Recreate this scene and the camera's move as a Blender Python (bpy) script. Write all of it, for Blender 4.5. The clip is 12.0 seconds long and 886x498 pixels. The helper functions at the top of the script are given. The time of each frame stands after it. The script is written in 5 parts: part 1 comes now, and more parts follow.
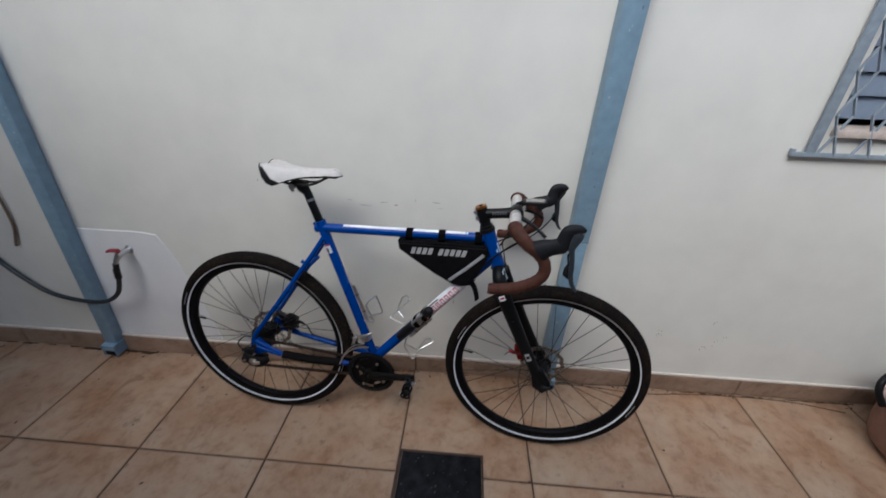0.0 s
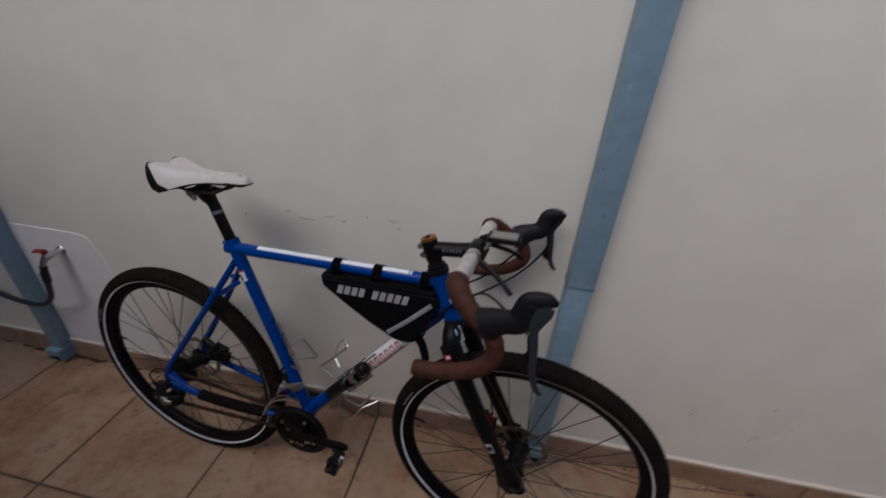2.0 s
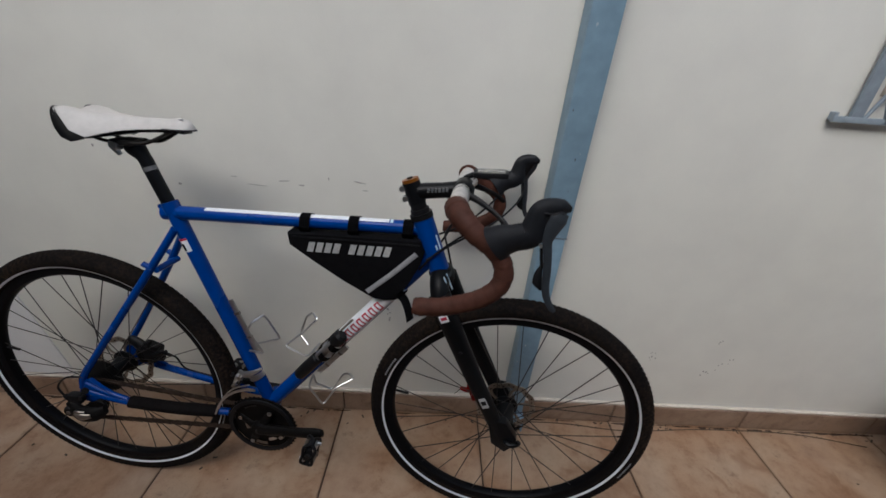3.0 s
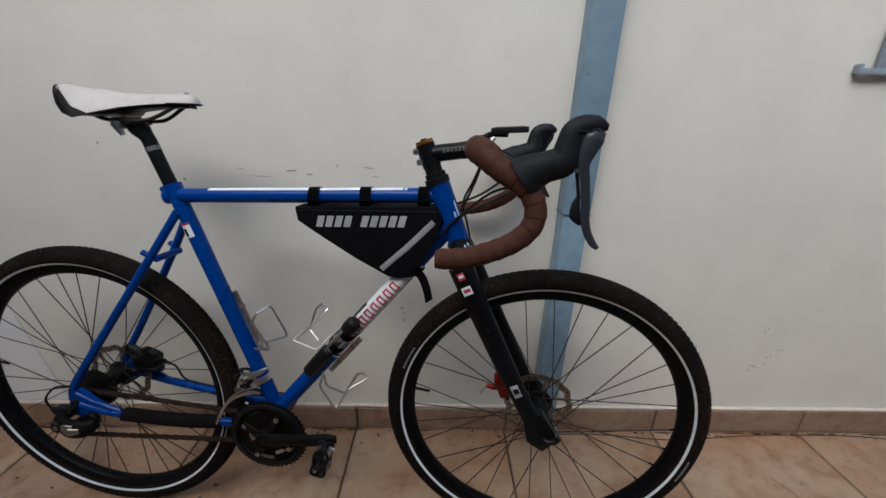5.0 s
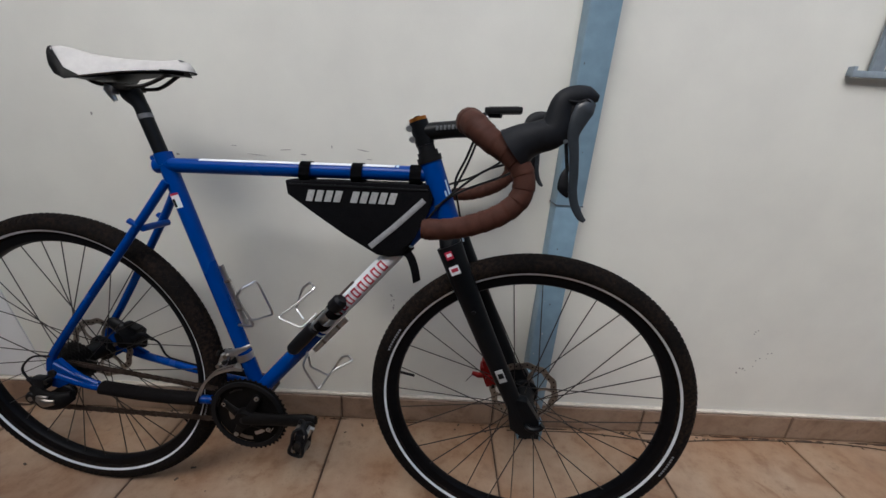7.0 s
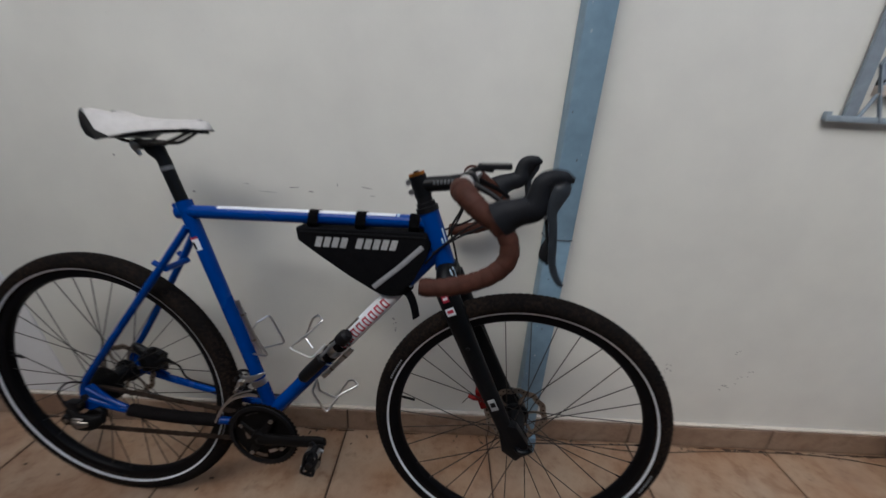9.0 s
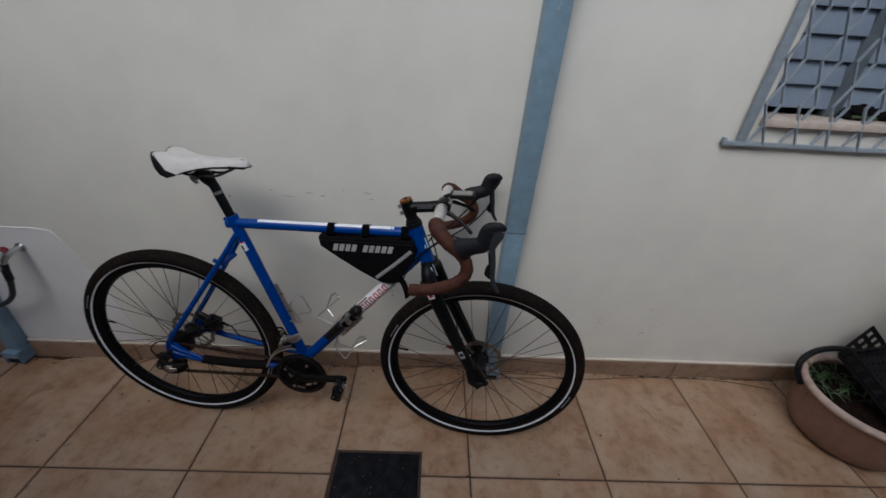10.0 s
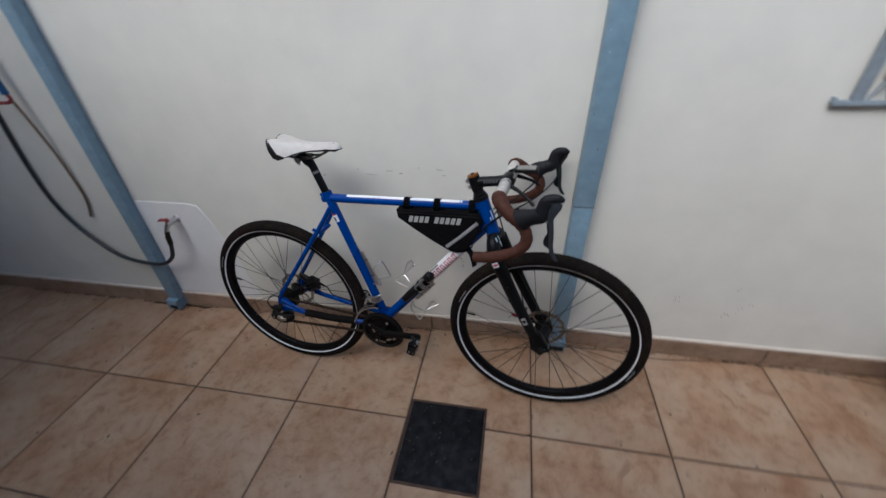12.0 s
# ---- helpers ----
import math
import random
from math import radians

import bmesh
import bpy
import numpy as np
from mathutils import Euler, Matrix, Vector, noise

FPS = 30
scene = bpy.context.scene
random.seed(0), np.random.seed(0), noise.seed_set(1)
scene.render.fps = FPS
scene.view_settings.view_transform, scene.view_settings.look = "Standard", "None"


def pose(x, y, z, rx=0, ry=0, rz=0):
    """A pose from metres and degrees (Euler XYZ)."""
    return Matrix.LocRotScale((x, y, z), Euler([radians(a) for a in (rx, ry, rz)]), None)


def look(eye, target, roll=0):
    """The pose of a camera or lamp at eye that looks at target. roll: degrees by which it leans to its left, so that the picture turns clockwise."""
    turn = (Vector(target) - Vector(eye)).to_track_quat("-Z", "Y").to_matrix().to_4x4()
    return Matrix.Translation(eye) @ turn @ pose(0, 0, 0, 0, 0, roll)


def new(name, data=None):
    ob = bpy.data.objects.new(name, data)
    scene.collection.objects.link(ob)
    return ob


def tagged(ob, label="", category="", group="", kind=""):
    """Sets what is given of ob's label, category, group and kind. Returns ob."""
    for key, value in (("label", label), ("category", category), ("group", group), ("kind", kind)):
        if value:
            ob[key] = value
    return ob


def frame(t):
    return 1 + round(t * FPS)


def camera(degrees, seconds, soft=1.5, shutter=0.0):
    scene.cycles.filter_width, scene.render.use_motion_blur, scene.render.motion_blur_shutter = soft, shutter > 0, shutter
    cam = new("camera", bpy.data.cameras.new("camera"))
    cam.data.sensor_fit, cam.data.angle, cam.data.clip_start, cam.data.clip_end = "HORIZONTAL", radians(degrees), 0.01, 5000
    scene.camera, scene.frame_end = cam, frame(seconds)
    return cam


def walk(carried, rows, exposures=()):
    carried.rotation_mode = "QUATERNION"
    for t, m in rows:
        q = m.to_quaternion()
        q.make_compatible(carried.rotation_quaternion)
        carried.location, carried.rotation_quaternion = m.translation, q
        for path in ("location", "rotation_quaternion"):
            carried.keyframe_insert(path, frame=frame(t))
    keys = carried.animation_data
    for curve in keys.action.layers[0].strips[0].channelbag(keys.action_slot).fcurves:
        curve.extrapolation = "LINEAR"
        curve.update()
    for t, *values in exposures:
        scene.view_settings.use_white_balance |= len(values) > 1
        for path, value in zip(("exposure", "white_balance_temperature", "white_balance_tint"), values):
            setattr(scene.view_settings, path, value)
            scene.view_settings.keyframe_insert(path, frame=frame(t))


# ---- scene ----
cam = camera(100.1, 12.0, shutter=0.5)
PATH = [
    (0, (0.185, -1.312, 1.390), (0.089, 0.444, 0.438), 1.9),
    (0.5, (0.270, -1.215, 1.419), (0.203, 0.573, 0.525), 2.8),
    (0.8, (0.303, -1.113, 1.436), (0.368, 0.665, 0.518), 5.7),
    (1, (0.303, -1.034, 1.434), (0.555, 0.739, 0.543), 6.4),
    (1.2, (0.305, -0.997, 1.474), (0.698, 0.770, 0.627), 5.8),
    (1.5, (0.372, -0.980, 1.439), (0.546, 0.842, 0.632), 2.6),
    (1.8, (0.379, -0.972, 1.365), (0.251, 0.857, 0.542), 7.2),
    (2, (0.396, -0.930, 1.338), (0.092, 0.786, 0.358), 2.5),
    (2.2, (0.389, -0.919, 1.282), (0.071, 0.784, 0.282), 0.8),
    (2.5, (0.333, -0.937, 1.216), (0.270, 0.840, 0.301), 5.1),
    (3, (0.294, -0.971, 1.186), (0.346, 0.808, 0.276), 4.2),
    (3.5, (0.274, -0.949, 1.075), (0.310, 0.897, 0.306), 2.5),
    (3.7, (0.282, -0.952, 1.063), (0.323, 0.880, 0.262), 0.6),
    (5.3, (0.272, -0.977, 0.993), (0.278, 0.905, 0.316), 0.8),
    (5.5, (0.271, -0.975, 0.965), (0.278, 0.915, 0.309), 0.6),
    (6, (0.263, -0.978, 0.951), (0.275, 0.919, 0.318), 1.6),
    (6.5, (0.275, -0.981, 0.972), (0.277, 0.927, 0.372), 3.0),
    (7, (0.292, -0.990, 0.972), (0.316, 0.891, 0.296), 3.3),
    (7.2, (0.291, -0.992, 0.971), (0.313, 0.891, 0.302), 3.4),
    (8.8, (0.302, -0.983, 1.027), (0.379, 0.895, 0.346), 3.1),
    (9, (0.299, -1.017, 1.097), (0.308, 0.850, 0.380), 3.1),
    (9.2, (0.300, -1.049, 1.209), (0.386, 0.683, 0.213), 4.1),
    (9.3, (0.297, -1.072, 1.254), (0.463, 0.636, 0.228), 6.1),
    (9.5, (0.315, -1.121, 1.359), (0.545, 0.524, 0.245), 5.4),
    (9.7, (0.335, -1.182, 1.391), (0.469, 0.517, 0.345), 2.9),
    (10, (0.319, -1.217, 1.404), (0.382, 0.488, 0.360), 3.6),
    (10.2, (0.334, -1.201, 1.424), (0.336, 0.504, 0.380), 2.6),
    (10.5, (0.431, -1.191, 1.414), (0.289, 0.531, 0.406), 2.8),
    (10.8, (0.521, -1.185, 1.439), (0.139, 0.481, 0.395), 3.7),
    (11, (0.561, -1.180, 1.432), (0.049, 0.404, 0.324), 2.2),
    (11.2, (0.550, -1.177, 1.433), (0.000, 0.400, 0.334), 1.8),
    (11.5, (0.501, -1.197, 1.445), (-0.032, 0.372, 0.326), 1.3),
    (12, (0.366, -1.308, 1.436), (0.014, 0.297, 0.296), -3.4),
]
EXPOSURES = [(0, 1.07, 5620, 5.8), (0.5, 0.85, 5650, 5.8), (1, 0.50, 5750, 5.8), (1.5, 0.33, 5900, 7.6), (2, 0.34, 5910, 11.6), (2.5, 0.82, 5880, 7.6), (3, 0.81, 5840, 5.8), (3.5, 0.92, 5810, 5.8), (5.5, 1.01, 5830, 5.8), (6, 1.20, 5820, 5.8), (6.5, 1.16, 5790, 5.8), (7, 1.07, 5830, 5.8), (9, 0.74, 5770, 5.8), (9.5, 0.72, 5740, 5.8), (10, 0.52, 5740, 5.8), (10.5, 0.48, 5690, 5.8), (11, 0.54, 5680, 5.8), (11.5, 0.76, 5670, 5.8), (12, 1.04, 5620, 5.8)]
walk(cam, [(t, look(eye, target, roll)) for t, eye, target, roll in PATH], EXPOSURES)

# ---- light ----
world = bpy.data.worlds.new("world")
scene.world = world
world.use_nodes = True
wn = world.node_tree
sky = wn.nodes.new("ShaderNodeTexSky")
sky.sky_type, sky.sun_disc = "NISHITA", False
sky.sun_elevation, sky.sun_rotation = radians(51), radians(202)
sky.air_density, sky.dust_density, sky.ozone_density = 1.0, 4.0, 1.0
wn.links.new(sky.outputs["Color"], wn.nodes["Background"].inputs["Color"])
wn.nodes["Background"].inputs["Strength"].default_value = 0.15
sun = new("sun", bpy.data.lights.new("sun", "SUN"))
sun.data.energy, sun.data.angle, sun.data.color = 0.4, radians(58), (1.0, 0.97, 0.93)
sun.matrix_world = look((-0.9, -3.0, 4.6), (0.3, 0, 0.6))


# ---- materials ----
def nodes_of(name):
    m = bpy.data.materials.new(name)
    m.use_nodes = True
    t = m.node_tree
    return m, t, t.nodes["Principled BSDF"]


def noise_node(t, scale, detail=4.0, rough=0.55, coords="Object"):
    tc = t.nodes.new("ShaderNodeTexCoord")
    n = t.nodes.new("ShaderNodeTexNoise")
    n.inputs["Scale"].default_value = scale
    n.inputs["Detail"].default_value = detail
    n.inputs["Roughness"].default_value = rough
    t.links.new(tc.outputs[coords], n.inputs["Vector"])
    return n


def ramp_node(t, source, stops):
    r = t.nodes.new("ShaderNodeValToRGB")
    el = r.color_ramp.elements
    while len(el) < len(stops):
        el.new(0.5)
    for e, (p, c) in zip(el, stops):
        e.position, e.color = p, (*c, 1.0) if len(c) == 3 else c
    t.links.new(source, r.inputs["Fac"])
    return r


def mix_node(t, fac, a, b, mode="MIX"):
    m = t.nodes.new("ShaderNodeMix")
    m.data_type, m.blend_type = "RGBA", mode
    for sock, v in ((m.inputs[0], fac), (m.inputs[6], a), (m.inputs[7], b)):
        if isinstance(v, bpy.types.NodeSocket):
            t.links.new(v, sock)
        elif isinstance(v, (int, float)):
            sock.default_value = v
        else:
            sock.default_value = (*v, 1.0)
    return m.outputs[2]


def bump_node(t, bsdf, height, strength, distance=0.002, after=None):
    b = t.nodes.new("ShaderNodeBump")
    b.inputs["Strength"].default_value = strength
    b.inputs["Distance"].default_value = distance
    t.links.new(height, b.inputs["Height"])
    if after is not None:
        t.links.new(after, b.inputs["Normal"])
    t.links.new(b.outputs["Normal"], bsdf.inputs["Normal"])
    return b.outputs["Normal"]


def plain(name, color, rough=0.5, metal=0.0, spread=0.12, scale=60.0, bump=0.15, coat=0.0, depth=0.0006, spec=0.5):
    """Paint, plastic, metal or rubber: colour that varies at two scales, uneven gloss and fine relief."""
    m, t, b = nodes_of(name)
    fine, wide = noise_node(t, scale), noise_node(t, scale / 9)
    dark = tuple(c * (1 - spread) for c in color)
    light = tuple(min(1.0, c * (1 + spread)) for c in color)
    c1 = ramp_node(t, fine.outputs["Fac"], [(0.3, dark), (0.7, light)])
    c2 = ramp_node(t, wide.outputs["Fac"], [(0.3, (1 - spread,) * 3), (0.7, (1.0,) * 3)])
    t.links.new(mix_node(t, 1.0, c1.outputs["Color"], c2.outputs["Color"], "MULTIPLY"), b.inputs["Base Color"])
    r = ramp_node(t, wide.outputs["Fac"], [(0.3, (rough * 0.8,) * 3), (0.7, (min(1, rough * 1.2),) * 3)])
    t.links.new(r.outputs["Color"], b.inputs["Roughness"])
    b.inputs["Metallic"].default_value = metal
    b.inputs["Coat Weight"].default_value = coat
    b.inputs["Specular IOR Level"].default_value = spec
    if bump:
        bump_node(t, b, fine.outputs["Fac"], bump, depth)
    return m


def rubber(name, color, dust):
    """Worn tyre rubber with dry brown dust caught in patches on its tread."""
    m, t, b = nodes_of(name)
    wide, fine = noise_node(t, 5, 4), noise_node(t, 130, 4)
    patch = ramp_node(t, wide.outputs["Fac"], [(0.36, (0.12, 0.12, 0.12)), (0.66, (0.85, 0.85, 0.85))])
    grit = ramp_node(t, fine.outputs["Fac"], [(0.38, (0, 0, 0)), (0.66, (1, 1, 1))])
    fac = mix_node(t, 1.0, patch.outputs["Color"], grit.outputs["Color"], "MULTIPLY")
    c = t.nodes.new("ShaderNodeMix")
    c.data_type = "RGBA"
    t.links.new(fac, c.inputs[0])
    for sock_in, sock_val in ((c.inputs[6], color), (c.inputs[7], dust)):
        sock_in.default_value = (*sock_val, 1)
    t.links.new(c.outputs[2], b.inputs["Base Color"])
    b.inputs["Roughness"].default_value = 0.85
    b.inputs["Specular IOR Level"].default_value = 0.08
    bump_node(t, b, fine.outputs["Fac"], 0.6, 0.001)
    return m


def wall_paint(name, color):
    """Cream paint on smooth plaster: faint roller marks, patches and grey smudges."""
    m, t, b = nodes_of(name)
    wide, mid, fine = noise_node(t, 0.9, 5), noise_node(t, 6, 5), noise_node(t, 220, 3)
    base = ramp_node(t, wide.outputs["Fac"], [(0.25, tuple(c * k for c, k in zip(color, (0.90, 0.90, 0.885)))), (0.72, color)])
    mott = ramp_node(t, mid.outputs["Fac"], [(0.28, (0.93, 0.928, 0.935)), (0.62, (1, 1, 1))])
    c = mix_node(t, 1.0, base.outputs["Color"], mott.outputs["Color"], "MULTIPLY")
    spots = noise_node(t, 14, 6, 0.7)
    smudge = ramp_node(t, spots.outputs["Fac"], [(0.67, (0, 0, 0)), (0.80, (1, 1, 1))])
    gate = ramp_node(t, noise_node(t, 1.7, 2).outputs["Fac"], [(0.5, (0, 0, 0)), (0.7, (0.45, 0.45, 0.45))])
    fac = mix_node(t, 1.0, smudge.outputs["Color"], gate.outputs["Color"], "MULTIPLY")
    c = mix_node(t, fac, c, (0.33, 0.31, 0.30))
    t.links.new(c, b.inputs["Base Color"])
    b.inputs["Roughness"].default_value = 0.62
    n = bump_node(t, b, mid.outputs["Fac"], 0.25, 0.004)
    bump_node(t, b, fine.outputs["Fac"], 0.25, 0.0006, n)
    return m


def ceramic(name, tones, rough=0.42, grime=0.255):
    """Glazed floor tile: cloudy brown tones that differ from tile to tile, with faint dirt."""
    m, t, b = nodes_of(name)
    info = t.nodes.new("ShaderNodeObjectInfo")
    tc = t.nodes.new("ShaderNodeTexCoord")
    shift = t.nodes.new("ShaderNodeVectorMath")
    shift.operation = "MULTIPLY_ADD"
    comb = t.nodes.new("ShaderNodeCombineXYZ")
    for k in range(3):
        t.links.new(info.outputs["Random"], comb.inputs[k])
    t.links.new(comb.outputs[0], shift.inputs[0])
    shift.inputs[1].default_value = (37, 53, 11)
    t.links.new(tc.outputs["Object"], shift.inputs[2])
    outs = []
    for scale, det in ((5.5, 6), (22, 6), (160, 3)):
        n = t.nodes.new("ShaderNodeTexNoise")
        n.inputs["Scale"].default_value, n.inputs["Detail"].default_value, n.inputs["Roughness"].default_value = scale, det, 0.62
        t.links.new(shift.outputs[0], n.inputs["Vector"])
        outs.append(n.outputs["Fac"])
    base = ramp_node(t, outs[0], [(0.33, tones[0]), (0.5, tones[1]), (0.68, tones[2])])
    vein = ramp_node(t, outs[1], [(0.26, (0.74, 0.69, 0.65)), (0.44, (0.96, 0.95, 0.94)), (0.60, (1.04, 1.03, 1.02)), (0.78, (0.98, 0.91, 0.85))])
    c = mix_node(t, 1.0, base.outputs["Color"], vein.outputs["Color"], "MULTIPLY")
    tone = ramp_node(t, info.outputs["Random"], [(0.0, (0.90, 0.90, 0.90)), (1.0, (1.0, 0.98, 0.96))])
    c = mix_node(t, 1.0, c, tone.outputs["Color"], "MULTIPLY")
    speck = ramp_node(t, outs[2], [(0.30, (0.62, 0.58, 0.55)), (0.40, (1, 1, 1))])
    c = mix_node(t, 0.5, c, mix_node(t, 1.0, c, speck.outputs["Color"], "MULTIPLY"))
    # brown smears and pale worn clouds
    tw = t.nodes.new("ShaderNodeTexCoord")
    smear = t.nodes.new("ShaderNodeTexNoise")
    smear.inputs["Scale"].default_value, smear.inputs["Detail"].default_value, smear.inputs["Distortion"].default_value = 7.5, 5, 1.6
    t.links.new(shift.outputs[0], smear.inputs["Vector"])
    brown = ramp_node(t, smear.outputs["Fac"], [(0.56, (0, 0, 0)), (0.74, (0.75, 0.75, 0.75))])
    c = mix_node(t, brown.outputs["Color"], c, tuple(v * k for v, k in zip(tones[0], (0.72, 0.66, 0.60))))
    cloud = t.nodes.new("ShaderNodeTexNoise")
    cloud.inputs["Scale"].default_value, cloud.inputs["Detail"].default_value = 3.2, 6
    t.links.new(shift.outputs[0], cloud.inputs["Vector"])
    pale = ramp_node(t, cloud.outputs["Fac"], [(0.50, (0, 0, 0)), (0.72, (0.42, 0.42, 0.42))])
    c = mix_node(t, pale.outputs["Color"], c, (0.425, 0.335, 0.252))
    stain = t.nodes.new("ShaderNodeTexNoise")
    stain.inputs["Scale"].default_value, stain.inputs["Detail"].default_value, stain.inputs["Roughness"].default_value = 11, 7, 0.72
    t.links.new(shift.outputs[0], stain.inputs["Vector"])
    dirty = ramp_node(t, stain.outputs["Fac"], [(0.59, (0, 0, 0)), (0.72, (0.7, 0.7, 0.7))])
    c = mix_node(t, dirty.outputs["Color"], c, tuple(v * k for v, k in zip(tones[0], (0.50, 0.52, 0.56))))
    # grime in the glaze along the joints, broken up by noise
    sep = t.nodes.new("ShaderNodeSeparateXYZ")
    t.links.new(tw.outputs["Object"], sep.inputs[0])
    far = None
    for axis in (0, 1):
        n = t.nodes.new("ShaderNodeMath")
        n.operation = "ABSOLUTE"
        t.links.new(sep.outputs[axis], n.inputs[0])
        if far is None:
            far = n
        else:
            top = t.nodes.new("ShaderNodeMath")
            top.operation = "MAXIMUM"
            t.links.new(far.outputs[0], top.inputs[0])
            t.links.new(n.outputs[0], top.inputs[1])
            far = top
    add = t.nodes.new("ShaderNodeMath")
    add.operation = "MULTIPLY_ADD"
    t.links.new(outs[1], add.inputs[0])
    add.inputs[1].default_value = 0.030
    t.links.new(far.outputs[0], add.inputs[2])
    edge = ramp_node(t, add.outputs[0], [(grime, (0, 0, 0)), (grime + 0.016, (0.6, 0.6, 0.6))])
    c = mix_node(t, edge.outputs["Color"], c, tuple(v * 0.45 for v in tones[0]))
    t.links.new(c, b.inputs["Base Color"])
    r = ramp_node(t, outs[1], [(0.3, (rough * 0.8,) * 3), (0.7, (rough * 1.25,) * 3)])
    t.links.new(r.outputs["Color"], b.inputs["Roughness"])
    bump_node(t, b, outs[1], 0.12, 0.002)
    return m


WALL = wall_paint("cream_wall_paint", (0.742, 0.733, 0.676))
PATCH = wall_paint("white_patch_paint", (0.80, 0.80, 0.80))
# assumed dark grey of the unseen south wall, picked to lower bounce light
UNSEEN_GREY = plain("unseen_wall_grey", (0.22, 0.21, 0.20), 0.9, spread=0.25, scale=6, bump=0.4)
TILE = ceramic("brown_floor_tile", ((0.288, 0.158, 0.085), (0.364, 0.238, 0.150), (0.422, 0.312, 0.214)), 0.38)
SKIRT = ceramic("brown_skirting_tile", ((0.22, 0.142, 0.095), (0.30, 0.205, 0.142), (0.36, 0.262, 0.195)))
GROUT = plain("dark_grout", (0.070, 0.042, 0.028), 0.9, spread=0.35, scale=40, bump=0.5, depth=0.002)
CAULK = plain("pale_joint_line", (0.62, 0.56, 0.48), 0.8, spread=0.12)
CHIP = plain("pale_chipped_paint", (0.42, 0.48, 0.54), 0.6, spread=0.1)
PIPE = plain("grey_blue_paint", (0.205, 0.310, 0.395), 0.42, spread=0.10, scale=28, bump=0.35, depth=0.002)
GUARD = plain("grey_blue_iron_paint", (0.27, 0.32, 0.365), 0.45, spread=0.12, scale=50, bump=0.3)
STILE = plain("dark_slate_paint", (0.105, 0.128, 0.150), 0.55, spread=0.15, scale=20)
SHUTTER = plain("slate_blue_shutter_paint", (0.205, 0.252, 0.325), 0.5, spread=0.08, scale=20)
# near-black that stands in for shade inside openings, holes and seams
DARK = plain("recess_shade_black", (0.012, 0.012, 0.014), 0.9, bump=0)
SILL = plain("pale_stone_sill", (0.52, 0.45, 0.39), 0.6, spread=0.15, scale=50)
IRON = plain("dark_cast_cover", (0.0165, 0.0165, 0.0190), 0.65, spread=0.6, scale=26, bump=0.6, depth=0.003, spec=0.1)
FLECK = plain("dry_grey_dirt", (0.045, 0.043, 0.042), 0.95, spread=0.35, scale=90, bump=0.3)
BLUE = plain("blue_frame_enamel", (0.0002, 0.041, 0.240), 0.27, spread=0.06, scale=30, bump=0.03, coat=0.0, spec=0.20)
WHITE = plain("white_decal", (0.76, 0.79, 0.82), 0.35, spread=0.04, bump=0.0)
PALE = plain("pale_blue_decal", (0.55, 0.70, 0.82), 0.35, spread=0.04, bump=0.0)
RED = plain("red_decal", (0.42, 0.02, 0.05), 0.4, spread=0.06, bump=0.0)
CARBON = plain("satin_black_paint", (0.0045, 0.005, 0.006), 0.42, spread=0.2, scale=40, bump=0.06, spec=0.16)
BLACK = plain("black_plastic", (0.0065, 0.0065, 0.0075), 0.5, spread=0.25, scale=80, bump=0.2, spec=0.2)
HOOD = plain("black_rubber_hood", (0.0065, 0.0075, 0.010), 0.6, spread=0.2, scale=140, bump=0.3, spec=0.25)
LEVER = plain("grey_lever_alloy", (0.027, 0.032, 0.038), 0.34, spread=0.2, scale=60, bump=0.05)
CRANK = plain("worn_black_crank", (0.0075, 0.0066, 0.0062), 0.5, spread=0.3, scale=50, bump=0.1, spec=0.07)
TYRE = rubber("dusty_tyre_rubber", (0.0056, 0.0052, 0.0051), (0.032, 0.020, 0.0135))
STRIPE = plain("reflective_stripe", (0.72, 0.74, 0.76), 0.35, spread=0.1, scale=30, bump=0.0)
RIM = plain("black_rim_alloy", (0.004, 0.004, 0.005), 0.45, 0.0, spread=0.2, spec=0.1)
STEEL = plain("brushed_steel", (0.34, 0.305, 0.265), 0.42, 1.0, spread=0.15, scale=90)
DULL = plain("oily_dark_steel", (0.04, 0.037, 0.035), 0.45, 0.8, spread=0.35, scale=70)
CHAIN = plain("rusty_chain_steel", (0.085, 0.060, 0.046), 0.5, 0.7, spread=0.4, scale=90)
SPOKE = plain("dark_spoke_steel", (0.06, 0.055, 0.052), 0.4, 0.8, spread=0.1, bump=0.0)
SILVER = plain("polished_alloy", (0.58, 0.58, 0.58), 0.3, 1.0, spread=0.06, scale=60, bump=0.05)
BARWHITE = plain("scuffed_white_bar_paint", (0.50, 0.48, 0.45), 0.4, spread=0.2, scale=60, bump=0.1)
SADDLE = plain("white_saddle_leather", (0.52, 0.50, 0.475), 0.5, spread=0.07, scale=60, bump=0.2)
TAPE = plain("brown_bar_tape", (0.066, 0.0245, 0.0155), 0.7, spread=0.18, scale=70, bump=0.4, depth=0.001, spec=0.2)
CLOTH = plain("black_nylon_cloth", (0.004, 0.004, 0.005), 0.8, spread=0.25, scale=260, bump=0.6, depth=0.0008, spec=0.1)
LETTER = plain("silver_print", (0.40, 0.40, 0.395), 0.5, spread=0.18, scale=200, bump=0.0)
GREY = plain("grey_reflective_braid", (0.30, 0.30, 0.31), 0.5, spread=0.15, scale=200)
BAND = plain("worn_grey_print", (0.15, 0.15, 0.155), 0.5, spread=0.3, scale=120)
DIMGREY = plain("dim_grey_print", (0.09, 0.095, 0.10), 0.5, spread=0.1, scale=200)
